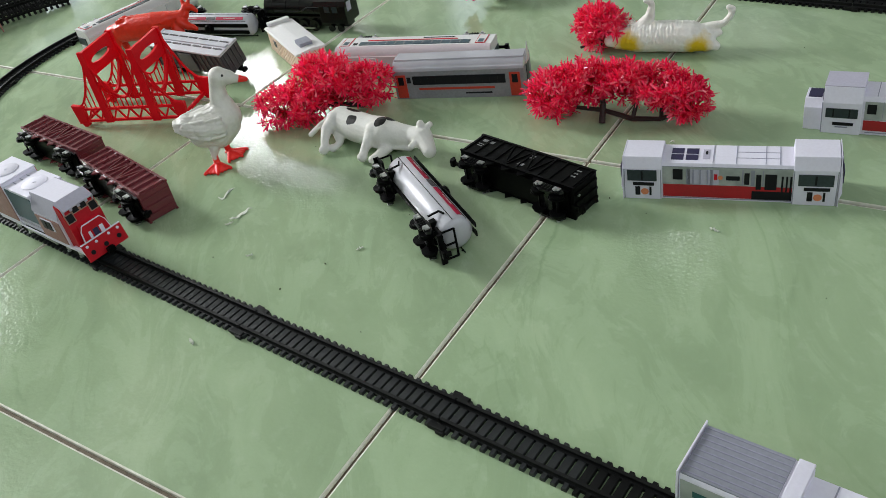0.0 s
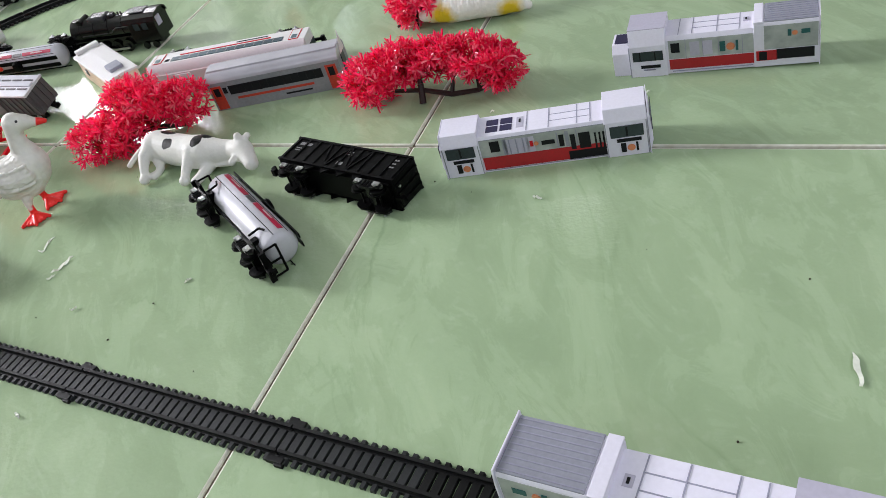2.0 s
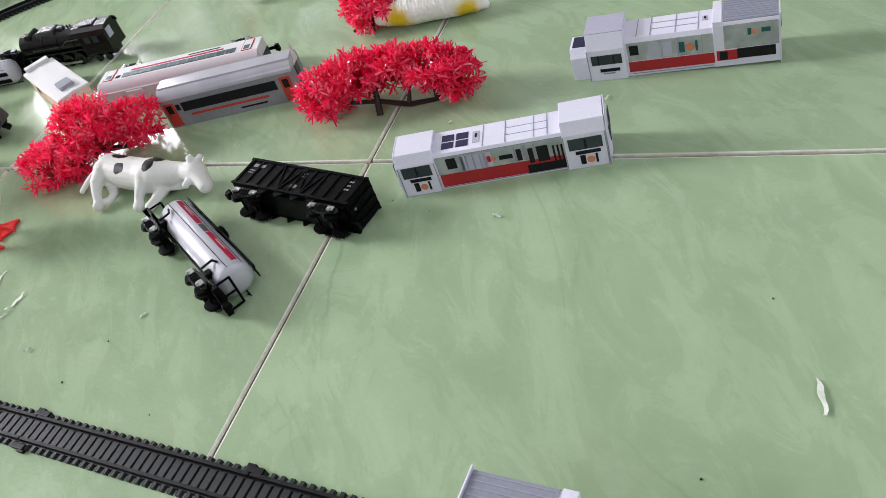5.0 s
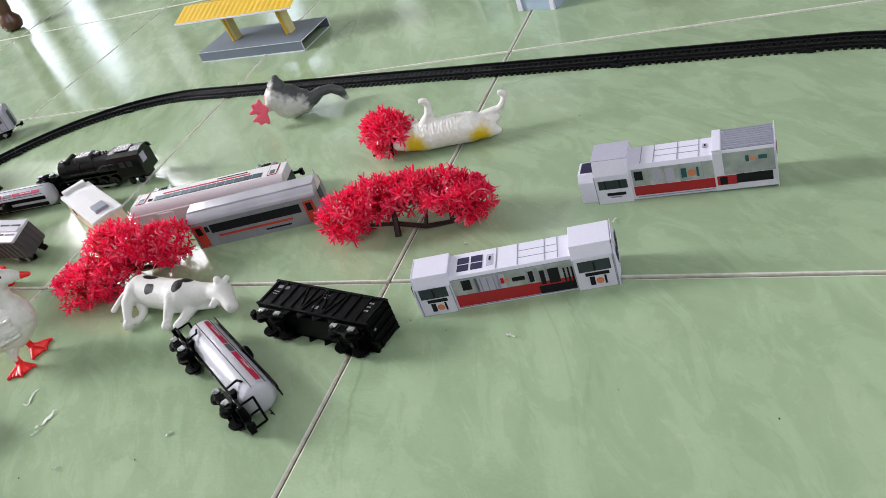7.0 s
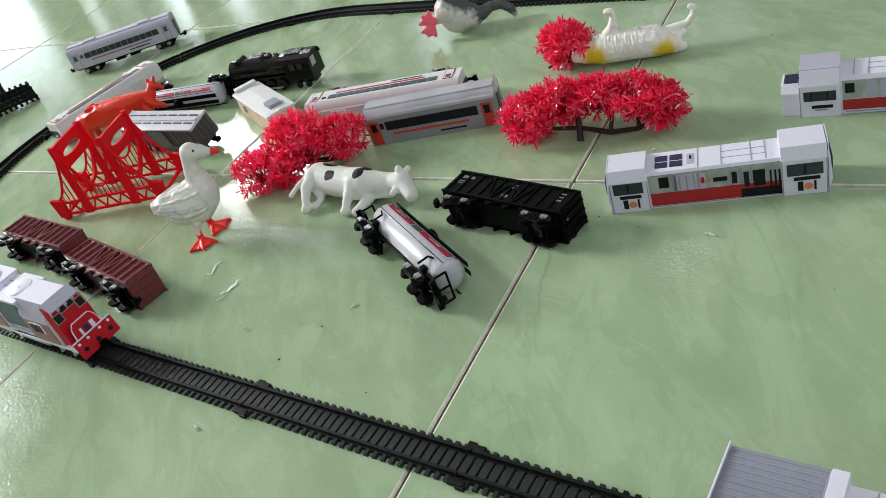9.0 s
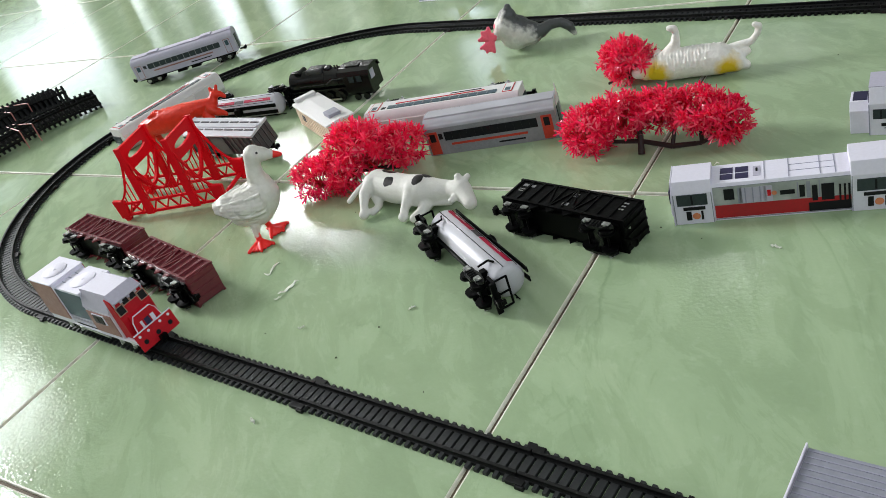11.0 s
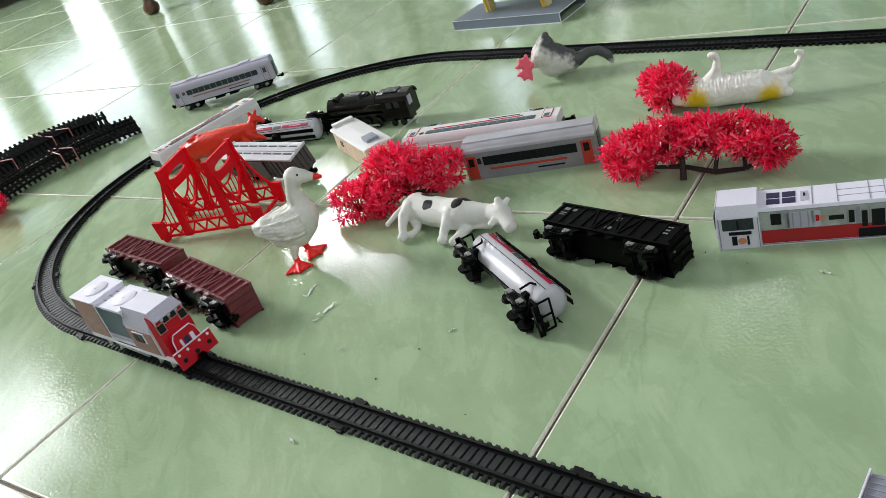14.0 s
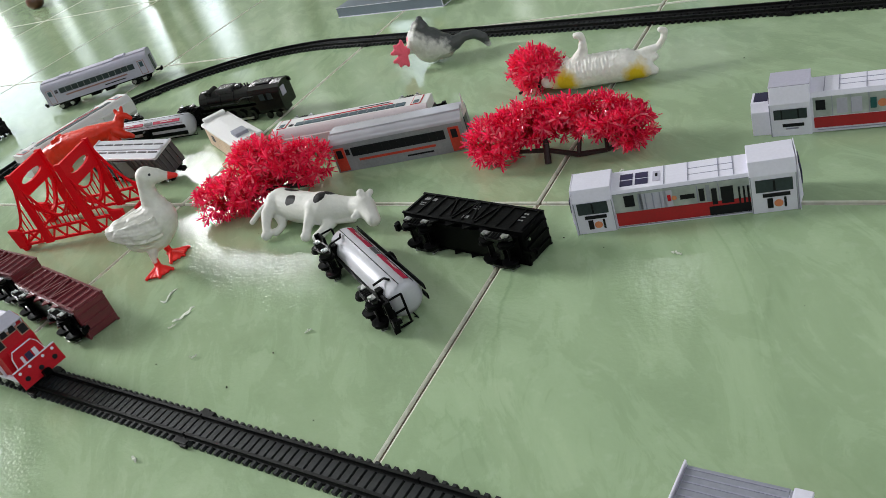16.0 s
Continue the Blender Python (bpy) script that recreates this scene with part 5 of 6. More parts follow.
    part("frame", box((-0.062, -0.0068, 0.0060), (0.054, 0.0068, 0.0200)), ENGINE, g)
    part("buffer_beam", box((-0.0685, -0.0135, 0.0110), (-0.0665, 0.0135, 0.0190), 0.0004), ENGINE, g)
    part("pilot", prism([(-0.0665, 0.0105), (-0.0665, 0.0035), (-0.0755, 0.0035)], -0.011, 0.011, "y"), ENGINE, g)
    return g


steam_engine(pose(-0.446, 0.190, 0, 0, 0, 7.0))


# ---- toy bridge ----
def bridge(m):
    g = thing("toy_bridge", m, "red plastic suspension bridge with lattice sides and towers", "toy bridge")
    length, wide, tall = 0.122, 0.052, 0.080
    towers = (0.032, 0.088)

    def cable(x):
        a, b = towers
        if x < a:
            t = (a - x) / a
            return 0.021 + (tall - 0.026) * (1 - t) ** 2.0
        if x > b:
            t = (x - b) / (length - b)
            return 0.021 + (tall - 0.026) * (1 - t) ** 2.0
        t = abs(x - (a + b) / 2) / ((b - a) / 2)
        return 0.030 + (tall - 0.036) * t ** 2
    for y in (0.0, wide):
        girder = bmesh.new()
        for z in (0.0055, 0.0185):
            add_box(girder, (0.0, y - 0.0013, z - 0.0012), (length, y + 0.0013, z + 0.0012))
        part("girder", girder, REDPL, g)
        n = 16
        for i in range(n):
            a, b = length * i / n, length * (i + 1) / n
            zz = (0.0060, 0.0180) if i % 2 else (0.0180, 0.0060)
            part("lattice_bar", add_bar(bmesh.new(), (a, y, zz[0]), (b, y, zz[1]), 0.0013, 0.0018), REDPL, g)
        for x in (-0.004, length - 0.008):
            part("end_block", prism([(x, 0.003), (x + 0.010, 0.003), (x + 0.012, 0.022), (x - 0.002, 0.024)], y - 0.0022, y + 0.0022, "y", bevel=0.0004), REDPL, g)
            part("foot", prism([(x + 0.003, 0.004), (x + 0.011, 0.004), (x + 0.009, 0.0), (x + 0.005, 0.0)], y - 0.003, y + 0.003, "y"), REDPL, g)
        k = 40
        line = [(0.004 + (length - 0.008) * i / k) for i in range(k + 1)]
        cab = bent_bar([(x, y, cable(x)) for x in line], 0.0022, 0.0018, (0, 1, 0))
        part("cable", cab, REDPL, g)
        for i in range(1, 22):
            x = length * i / 22
            if min(abs(x - t) for t in towers) > 0.004:
                part("hanger", add_bar(bmesh.new(), (x, y, 0.018), (x, y, cable(x)), 0.0008, 0.0010, (0, 1, 0.01)), REDPL, g)
    for t in towers:
        for y in (0.0, wide):
            tw = part("tower_leg", prism([(t - 0.0044, 0.003), (t + 0.0044, 0.003), (t + 0.0034, tall), (t - 0.0034, tall)], y - 0.0016, y + 0.0016, "y"), REDPL, g)
        # portal plate with an oval opening
        pl = bmesh.new()
        inner, outer = [], []
        cy, cz, ry, rz = wide / 2, 0.066, wide * 0.33, 0.0042
        for i in range(24):
            w = 2 * math.pi * i / 24
            inner.append((cy + ry * math.cos(w), cz + rz * math.sin(w)))
            q = max(abs(math.cos(w)) / (wide / 2), abs(math.sin(w)) / 0.0135)
            outer.append((cy + math.cos(w) / q, cz + math.sin(w) / q))
        rings = [[pl.verts.new((x, *p)) for p in ring] for x in (t - 0.0015, t + 0.0015) for ring in (inner, outer)]
        for i in range(24):
            j = (i + 1) % 24
            for r0, r1 in ((0, 1), (2, 3), (0, 2), (1, 3)):
                pl.faces.new((rings[r0][i], rings[r0][j], rings[r1][j], rings[r1][i]))
        part("portal", pl, REDPL, g)
        arch = bent_bar([(t, wide * i / 14, 0.050 - 0.026 * math.sin(math.pi * i / 14)) for i in range(15)], 0.0030, 0.0034, (1, 0, 0))
        part("portal_arch", arch, REDPL, g)
    for t in (0.004, 0.118):
        part("cross_bar", add_bar(bmesh.new(), (t, 0, 0.006), (t, wide, 0.006), 0.003, 0.003, (0, 0, 1)), REDPL, g)
    return g


bridge(pose(-0.557, -0.085, 0, 0, 0, 18.5) @ Matrix.Scale(1.05, 4))

# ---- toy animals ----
def feathered(m, centre, reach, size, depth):
    """Moulded feathers: small overlapping scales in relief, round one part of the body."""
    n, l = m.node_tree.nodes, m.node_tree.links
    b, co = n["Principled BSDF"], n.new("ShaderNodeTexCoord")
    stretch, scales, bp = n.new("ShaderNodeMapping"), n.new("ShaderNodeTexVoronoi"), n.new("ShaderNodeBump")
    stretch.inputs["Rotation"].default_value = (0, radians(25), 0)
    stretch.inputs["Scale"].default_value = (0.55, 1.0, 1.15)
    scales.feature, scales.inputs["Scale"].default_value = "SMOOTH_F1", 1 / size
    scales.inputs["Smoothness"].default_value = 0.35
    away, fade, amount = n.new("ShaderNodeVectorMath"), n.new("ShaderNodeMapRange"), n.new("ShaderNodeMath")
    away.operation, amount.operation = "DISTANCE", "MULTIPLY"
    away.inputs[1].default_value = centre
    fade.inputs[1].default_value, fade.inputs[2].default_value = reach * 0.7, reach
    fade.inputs[3].default_value, fade.inputs[4].default_value = 1.0, 0.0
    l.new(co.outputs["Object"], stretch.inputs["Vector"])
    l.new(stretch.outputs[0], scales.inputs["Vector"])
    l.new(co.outputs["Object"], away.inputs[0])
    l.new(away.outputs["Value"], fade.inputs[0])
    l.new(scales.outputs["Distance"], amount.inputs[0])
    l.new(fade.outputs[0], amount.inputs[1])
    l.new(amount.outputs[0], bp.inputs["Height"])
    bp.inputs["Strength"].default_value, bp.inputs["Distance"].default_value = 1.0, depth
    bp.invert = True
    if b.inputs["Normal"].links:
        l.new(b.inputs["Normal"].links[0].from_socket, bp.inputs["Normal"])
    l.new(bp.outputs[0], b.inputs["Normal"])
    return m


GOOSE = spotted(spotted(mat("white_goose_paint", (0.74, 0.72, 0.66), 0.4, vary=0.08, bump=0.0004, grain=60, patch=150), [((0.0495, 0, 0.0740), (0.0058, 0.006, 0.0055), 0.1), ((0.006, 0, -0.002), (0.038, 0.040, 0.0135), 0.08)], (0.85, 0.025, 0.020)), [((0.0335, -0.0082, 0.0855), (0.0015, 0.0016, 0.0015), 0.1), ((0.0335, 0.0082, 0.0855), (0.0015, 0.0016, 0.0015), 0.1)], (0.02, 0.02, 0.02))
feathered(GOOSE, (0.0, 0.0, 0.042), 0.030, 0.0042, 0.0016)
goose = [[(0.0, 0, 0.0345, 0.0150), (0.0115, 0, 0.0320, 0.0165), (0.0195, 0, 0.0385, 0.0165)], [(-0.0215, 0, 0.0485, 0.0036), (-0.011, 0, 0.0450, 0.0115), (0.003, 0, 0.0390, 0.0178), (0.014, 0, 0.0395, 0.0185), (0.021, 0, 0.0440, 0.0172), (0.0235, 0, 0.0530, 0.0120), (0.0235, 0, 0.0635, 0.0085), (0.0250, 0, 0.0735, 0.0072), (0.0290, 0, 0.0825, 0.0090), (0.0370, 0, 0.0795, 0.0068), (0.0440, 0, 0.0762, 0.0040), (0.0515, 0, 0.0732, 0.0023)]]
for s, fx, fy, turn in ((-1, 0.002, -0.008, -95), (1, 0.015, 0.0095, -50)):
    goose.append([(0.016, s * 0.0125, 0.0420, 0.0085), (0.001, s * 0.0135, 0.0430, 0.0085), (-0.014, s * 0.0085, 0.0470, 0.0048)])
    # long flight feathers, then two rows of short coverts over the folded wing
    for k in range(5):
        goose.append([(0.004, s * (0.0206 - 0.0009 * k), 0.0355 + 0.0042 * k, 0.0018), (-0.010, s * (0.0158 - 0.0010 * k), 0.0390 + 0.0030 * k, 0.0018), (-0.0232, s * (0.0060 - 0.0008 * k), 0.0455 + 0.0013 * k, 0.0014)])
    for row in range(2):
        for k in range(5):
            goose.append([(0.0185 - 0.006 * row, s * (0.0188 - 0.0006 * abs(k - 2)), 0.0345 + 0.0042 * k, 0.0020), (0.0130 - 0.006 * row, s * (0.0200 - 0.0009 * abs(k - 1)), 0.0342 + 0.0041 * k, 0.0016)])
    # legs and broad webbed feet
    goose.append([(fx * 0.6 + 0.004, fy, 0.023, 0.0058), (fx * 0.9, fy, 0.012, 0.0031), (fx, fy, 0.0030, 0.0028)])
    for k in range(-3, 4):
        w = radians(turn + 16 * k)
        size = 0.0165 if k % 3 == 0 else 0.0135
        goose.append([(fx, fy, 0.0036 if k % 3 == 0 else 0.0024, 0.0028), (fx + size * math.cos(w), fy + size * math.sin(w), 0.0015, 0.0017)])
    w = radians(turn + 180)
    goose.append([(fx, fy, 0.003, 0.0022), (fx + 0.006 * math.cos(w), fy + 0.006 * math.sin(w), 0.0016, 0.0015)])
blob("goose_figure", goose, GOOSE, pose(-0.338, -0.102, 0, 0, 0, 48), 0.0008, "white plastic toy goose with orange beak and feet", "toy animal")

COW = spotted(mat("white_cow_paint", (0.74, 0.73, 0.68), 0.48, vary=0.06, bump=0.0003, spec=0.2), [((-0.020, 0.007, 0.029), (0.0060, 0.005, 0.007), 0.05), ((-0.026, 0.022, 0.031), (0.0085, 0.005, 0.006), 0.05), ((0.012, 0.009, 0.0315), (0.0052, 0.0085, 0.006), 0.05), ((0.017, 0.019, 0.029), (0.0060, 0.006, 0.006), 0.05), ((0.0565, 0.0035, 0.0235), (0.0016, 0.0016, 0.0020), 0.05)], (0.010, 0.009, 0.009))
cow = [[(-0.041, 0.018, 0.0180, 0.0135), (-0.022, 0.015, 0.0155, 0.0145), (-0.005, 0.013, 0.0150, 0.0143), (0.012, 0.011, 0.0158, 0.0152), (0.027, 0.012, 0.0158, 0.0112), (0.040, 0.014, 0.0160, 0.0088), (0.052, 0.013, 0.0165, 0.0098), (0.060, 0.007, 0.0138, 0.0074), (0.0655, 0.002, 0.0115, 0.0062)],
       [(0.050, 0.016, 0.0240, 0.0036), (0.049, 0.018, 0.0275, 0.0034)], [(0.054, 0.018, 0.0235, 0.0030), (0.057, 0.021, 0.0262, 0.0028)], [(0.051, 0.005, 0.0160, 0.0036), (0.049, -0.001, 0.0150, 0.0030)],
       [(0.008, -0.003, 0.0100, 0.0018), (0.026, 0.003, 0.0085, 0.0024), (0.042, 0.006, 0.0080, 0.0026)]]
cow += [[(-0.044, 0.013, 0.0205, 0.0100), (-0.047, 0.001, 0.0175, 0.0056), (-0.0445, -0.008, 0.0118, 0.0040), (-0.042, -0.0135, 0.0066, 0.0037), (-0.0415, -0.0160, 0.0055, 0.0047)],
       [(-0.042, 0.010, 0.0100, 0.0065), (-0.034, 0.000, 0.0062, 0.0036), (-0.034, -0.006, 0.0048, 0.0032), (-0.036, -0.009, 0.0044, 0.0039)],
       [(0.006, 0.006, 0.0205, 0.0090), (0.004, -0.003, 0.0155, 0.0054), (0.0025, -0.010, 0.0095, 0.0040), (0.003, -0.0140, 0.0060, 0.0039), (0.0035, -0.0160, 0.0055, 0.0048)],
       [(0.020, 0.003, 0.0090, 0.0062), (0.018, -0.010, 0.0062, 0.0044), (0.015, -0.016, 0.0048, 0.0042)],
       [(-0.052, 0.021, 0.0210, 0.0036), (-0.062, 0.008, 0.0150, 0.0026), (-0.068, -0.001, 0.0090, 0.0026)]]
blob("cow_figure", cow, COW, pose(-0.196, -0.042, 0), 0.0011, "white plastic toy cow with black patches lying down", "toy animal")

FLEECE = spotted(mat("white_fleece_paint", (0.86, 0.84, 0.78), 0.65, vary=0.1, spec=0.2, bump=0.0010, grain=40, patch=260), [((-0.024, 0.000, 0.0130), (0.0120, 0.02, 0.0120), 0.4), ((0.042, 0.006, 0.009), (0.0105, 0.02, 0.0120), 0.38)], (0.72, 0.50, 0.02))
sheep = [[(-0.043, 0.010, 0.0135, 0.0058), (-0.034, 0.011, 0.0140, 0.0092), (-0.016, 0.012, 0.0158, 0.0140), (0.010, 0.013, 0.0165, 0.0150), (0.034, 0.012, 0.0160, 0.0150), (0.049, 0.011, 0.0110, 0.0095), (0.058, 0.010, 0.0070, 0.0045)],
         [(-0.013, 0.014, 0.024, 0.0080), (-0.004, 0.015, 0.036, 0.0050), (-0.002, 0.015, 0.0475, 0.0032), (-0.0035, 0.015, 0.0515, 0.0036), (-0.0075, 0.015, 0.0525, 0.0030)],
         [(-0.020, 0.020, 0.022, 0.0060), (-0.026, 0.030, 0.024, 0.0045)],
         [(0.040, 0.016, 0.020, 0.0060), (0.052, 0.020, 0.0225, 0.0045), (0.064, 0.022, 0.0245, 0.0032), (0.070, 0.022, 0.032, 0.0030), (0.0715, 0.022, 0.0385, 0.0033), (0.068, 0.022, 0.0405, 0.0027)],
         [(0.050, 0.014, 0.015, 0.0050), (0.060, 0.018, 0.017, 0.0034)]]
for k in range(20):
    x = -0.024 + 0.0032 * k
    big = 0.0152 - 0.000004 * (k - 11) ** 2 * 3.5
    ring = []
    for i in range(9):
        w = radians(-35 + 27 * i)
        ring.append((x + 0.0006 * math.sin(i * 2.1 + k), 0.0125 + big * math.cos(w), 0.0165 + big * math.sin(w), 0.0006 + 0.0003 * math.sin(i * 1.7 + k * 2.3)))
    sheep.append([p for p in ring if p[2] > 0.001])
blob("sheep_figure", sheep, FLEECE, pose(-0.016, 0.1915, 0, 0, 0, 12.0), 0.0009, "white plastic toy sheep with yellow patches tipped over", "toy animal")

GREYGOOSE = spotted(spotted(mat("white_breast_paint", (0.66, 0.65, 0.60), 0.4, vary=0.12, bump=0.0012, grain=60, patch=170), [((0.012, 0.012, 0.052), (0.030, 0.034, 0.026), 0.16), ((0.040, 0.008, 0.020), (0.030, 0.02, 0.016), 0.16)], (0.075, 0.08, 0.08)), [((-0.044, 0, 0.022), (0.014, 0.03, 0.024), 0.05), ((-0.034, 0, 0.040), (0.006, 0.03, 0.006), 0.05)], (0.92, 0.13, 0.20))
drake = [[(-0.009, 0.012, 0.055, 0.0040), (-0.012, 0.012, 0.044, 0.0110), (-0.014, 0.014, 0.031, 0.0175), (-0.006, 0.014, 0.022, 0.0205), (0.010, 0.012, 0.017, 0.0145), (0.022, 0.010, 0.017, 0.0085), (0.034, 0.009, 0.022, 0.0060), (0.047, 0.008, 0.0215, 0.0054), (0.056, 0.007, 0.0145, 0.0056), (0.060, 0.006, 0.0055, 0.0034)],
         [(-0.028, 0.010, 0.026, 0.0065), (-0.037, 0.006, 0.025, 0.0034)]]
for up in (-1, 1):
    for k in range(5):
        w = radians(up * (92 + 17 * k))
        size = 0.0150 if k % 2 == 0 else 0.0124
        drake.append([(-0.036, 0.006, 0.024 + 0.001 * up, 0.0030), (-0.036 + size * math.cos(w), 0.005 - 0.001 * k, 0.024 + size * math.sin(w), 0.0022)])
blob("goose_figure", drake, GREYGOOSE, pose(-0.235, 0.293, 0, 0, 0, 29), 0.0011, "grey and white toy goose with pink feet, tipped over", "toy animal")

ORANGE = mat("orange_red_figure_paint", (0.82, 0.030, 0.008), 0.35, vary=0.12, bump=0.0008, grain=50, patch=130)
goat = [[(-0.050, 0, 0.030, 0.0105), (-0.022, 0, 0.034, 0.0142), (0.006, 0, 0.037, 0.0132), (0.024, 0, 0.040, 0.0100), (0.036, 0, 0.042, 0.0074), (0.043, 0, 0.043, 0.0064)],
        [(0.043, 0.002, 0.044, 0.0058), (0.047, 0.004, 0.050, 0.0050), (0.054, 0.004, 0.0500, 0.0034), (0.059, 0.003, 0.0460, 0.0024)], [(0.045, 0.006, 0.052, 0.0028), (0.043, 0.008, 0.057, 0.0020)], [(0.049, 0.006, 0.052, 0.0026), (0.051, 0.009, 0.058, 0.0020)],
        [(0.040, -0.004, 0.038, 0.0062), (0.049, -0.007, 0.0325, 0.0045), (0.055, -0.009, 0.0320, 0.0034), (0.059, -0.010, 0.0300, 0.0026)], [(0.034, -0.005, 0.031, 0.0070), (0.039, -0.010, 0.0240, 0.0046)]]
for x, s in ((-0.046, -1), (-0.046, 1), (0.014, -1), (0.014, 1)):
    goat.append([(x, s * 0.006, 0.029, 0.0066), (x - 0.002, s * 0.008, 0.015, 0.0042), (x + 0.001, s * 0.008, 0.0035, 0.0035)])
# shaggy fleece in long locks
for row in range(4):
    for k in range(7):
        w = radians(-62 + 40 * row + 11 * (k % 2))
        x = 0.018 - 0.0082 * k
        goat.append([(x, 0.0118 * math.sin(w), 0.0355 + 0.0001 * k + 0.0118 * math.cos(w), 0.0020), (x - 0.0085, 0.0124 * math.sin(w), 0.0338 + 0.0122 * math.cos(w), 0.0012)])
blob("goat_figure", goat, ORANGE, pose(-0.613, 0.083, 0, 0, 0, 22) @ Matrix.Scale(1.08, 4), 0.0011, "orange-red plastic toy animal standing beside a coach", "toy animal")


# ---- artificial plants ----
def plant(m, lobes, bursts, seed, label, trunk):
    """A sprig of plastic shrub: dark twig and a crown of narrow leaves set in stars."""
    rng = random.Random(seed)
    g = thing("artificial_plant", m, label, "plant", "red plastic plants")
    tw = bmesh.new()
    for chain in trunk:
        for a, b in zip(chain, chain[1:]):
            add_rod(tw, a[:3], b[:3], a[3], b[3], 7)
    part("trunk", tw, TWIG, g, "dark brown plastic twig")
    verts, faces = [], []
    sv, sf = [], []
    for _ in range(int(bursts * 1.6)):
        cx, cy, cz, rx, ry, rz = rng.choice(lobes)
        d = Vector((rng.gauss(0, 1), rng.gauss(0, 1), rng.gauss(0.35, 1))).normalized()
        f = rng.uniform(0.5, 1.0) ** 0.5
        c = Vector((cx + d.x * rx * f, cy + d.y * ry * f, max(0.004, cz + d.z * rz * f)))
        axis = Vector((d.x / rx, d.y / ry, d.z / rz)).normalized()
        if rng.random() < 0.55:
            root = Vector((cx + d.x * rx * 0.15, cy + d.y * ry * 0.15, max(0.004, cz - rz * 0.75)))
            ex = (c - root).orthogonal().normalized() * 0.0007
            ey = (c - root).normalized().cross(ex)
            i = len(sv)
            sv += [q + o for q in (root, c) for o in (ex, ey, -ex, -ey)]
            sf += [(i + k, i + (k + 1) % 4, i + 4 + (k + 1) % 4, i + 4 + k) for k in range(4)]
        spin, count = rng.uniform(0, 6.3), rng.randint(11, 15)
        ex = axis.orthogonal().normalized()
        ey = axis.cross(ex)
        for k in range(count):
            w0 = spin + 6.283 * k / count + rng.uniform(-0.25, 0.25)
            out = ex * math.cos(w0) + ey * math.sin(w0)
            across = axis.cross(out)
            size, w = rng.uniform(0.0072, 0.0112), rng.uniform(0.00070, 0.00105)
            lift, curl = radians(rng.uniform(30, 85)), radians(rng.uniform(-10, 125))
            i, q = len(verts), c.copy()
            # an arching strip of four pieces, creased along its middle and pointed at its tip
            for step, wide in ((0.0, 0.35), (0.3, 0.8), (0.32, 1.0), (0.28, 0.92)):
                way = out * math.cos(lift) + axis * math.sin(lift)
                q = q + way * size * step
                crease = axis * math.cos(lift) - out * math.sin(lift)
                verts += [q + across * w * wide, q - crease * w * 0.45, q - across * w * wide]
                lift -= curl * 0.33
            verts.append(q + (out * math.cos(lift) + axis * math.sin(lift)) * size * 0.10)
            for r in (i, i + 3, i + 6):
                faces += [(r, r + 3, r + 4, r + 1), (r + 1, r + 4, r + 5, r + 2)]
            faces += [(i + 9, i + 12, i + 10), (i + 10, i + 12, i + 11)]
    me = bpy.data.meshes.new("stalk")
    me.from_pydata([tuple(v) for v in sv], [], sf)
    me.materials.append(STALK)
    stalk = new("stalk", me)
    stalk.parent = g
    tagged(stalk, "thin red plastic stalks", kind="stuff")
    for v in verts:
        v.z = max(v.z, 0.0005)
    me = bpy.data.meshes.new("crown")
    me.from_pydata([tuple(v) for v in verts], [], faces)
    me.materials.append(LEAF)
    crown = new("crown", me)
    crown.parent = g
    tagged(crown, "crown of narrow bright red leaves", kind="stuff")
    return g


plant(pose(-0.284, 0.011, 0), [(-0.036, -0.026, 0.016, 0.032, 0.026, 0.016), (-0.012, -0.020, 0.020, 0.03, 0.022, 0.018), (0.010, 0.010, 0.030, 0.034, 0.030, 0.024), (0.038, 0.022, 0.024, 0.024, 0.022, 0.020), (-0.006, 0.004, 0.036, 0.026, 0.026, 0.020)], 190, 3,
      "red artificial plant lying on tiles behind the cow", [[(0.03, 0.02, 0.003, 0.003), (0.0, 0.0, 0.010, 0.0024), (-0.03, -0.012, 0.016, 0.0018)], [(0.0, 0.0, 0.010, 0.002), (0.012, 0.016, 0.026, 0.0014)]])
plant(pose(0.000, 0.072, 0), [(-0.060, -0.008, 0.022, 0.027, 0.024, 0.020), (-0.032, 0.006, 0.029, 0.028, 0.022, 0.017), (0.000, 0.012, 0.030, 0.022, 0.020, 0.015), (0.030, 0.009, 0.031, 0.026, 0.020, 0.015), (0.057, 0.006, 0.023, 0.017, 0.019, 0.014)], 230, 5,
      "red artificial plant with a bare twig lying on tiles", [[(-0.013, -0.013, 0.001, 0.0030), (-0.014, -0.006, 0.016, 0.0026), (-0.018, 0.004, 0.030, 0.0016)], [(-0.055, -0.004, 0.008, 0.0016), (-0.014, -0.006, 0.010, 0.0022), (0.012, -0.004, 0.004, 0.0024), (0.036, 0.000, 0.005, 0.0020), (0.052, 0.006, 0.012, 0.0014)], [(0.012, -0.004, 0.004, 0.002), (0.014, 0.004, 0.020, 0.0016)], [(0.036, 0.0, 0.005, 0.002), (0.034, 0.008, 0.024, 0.0014)]])
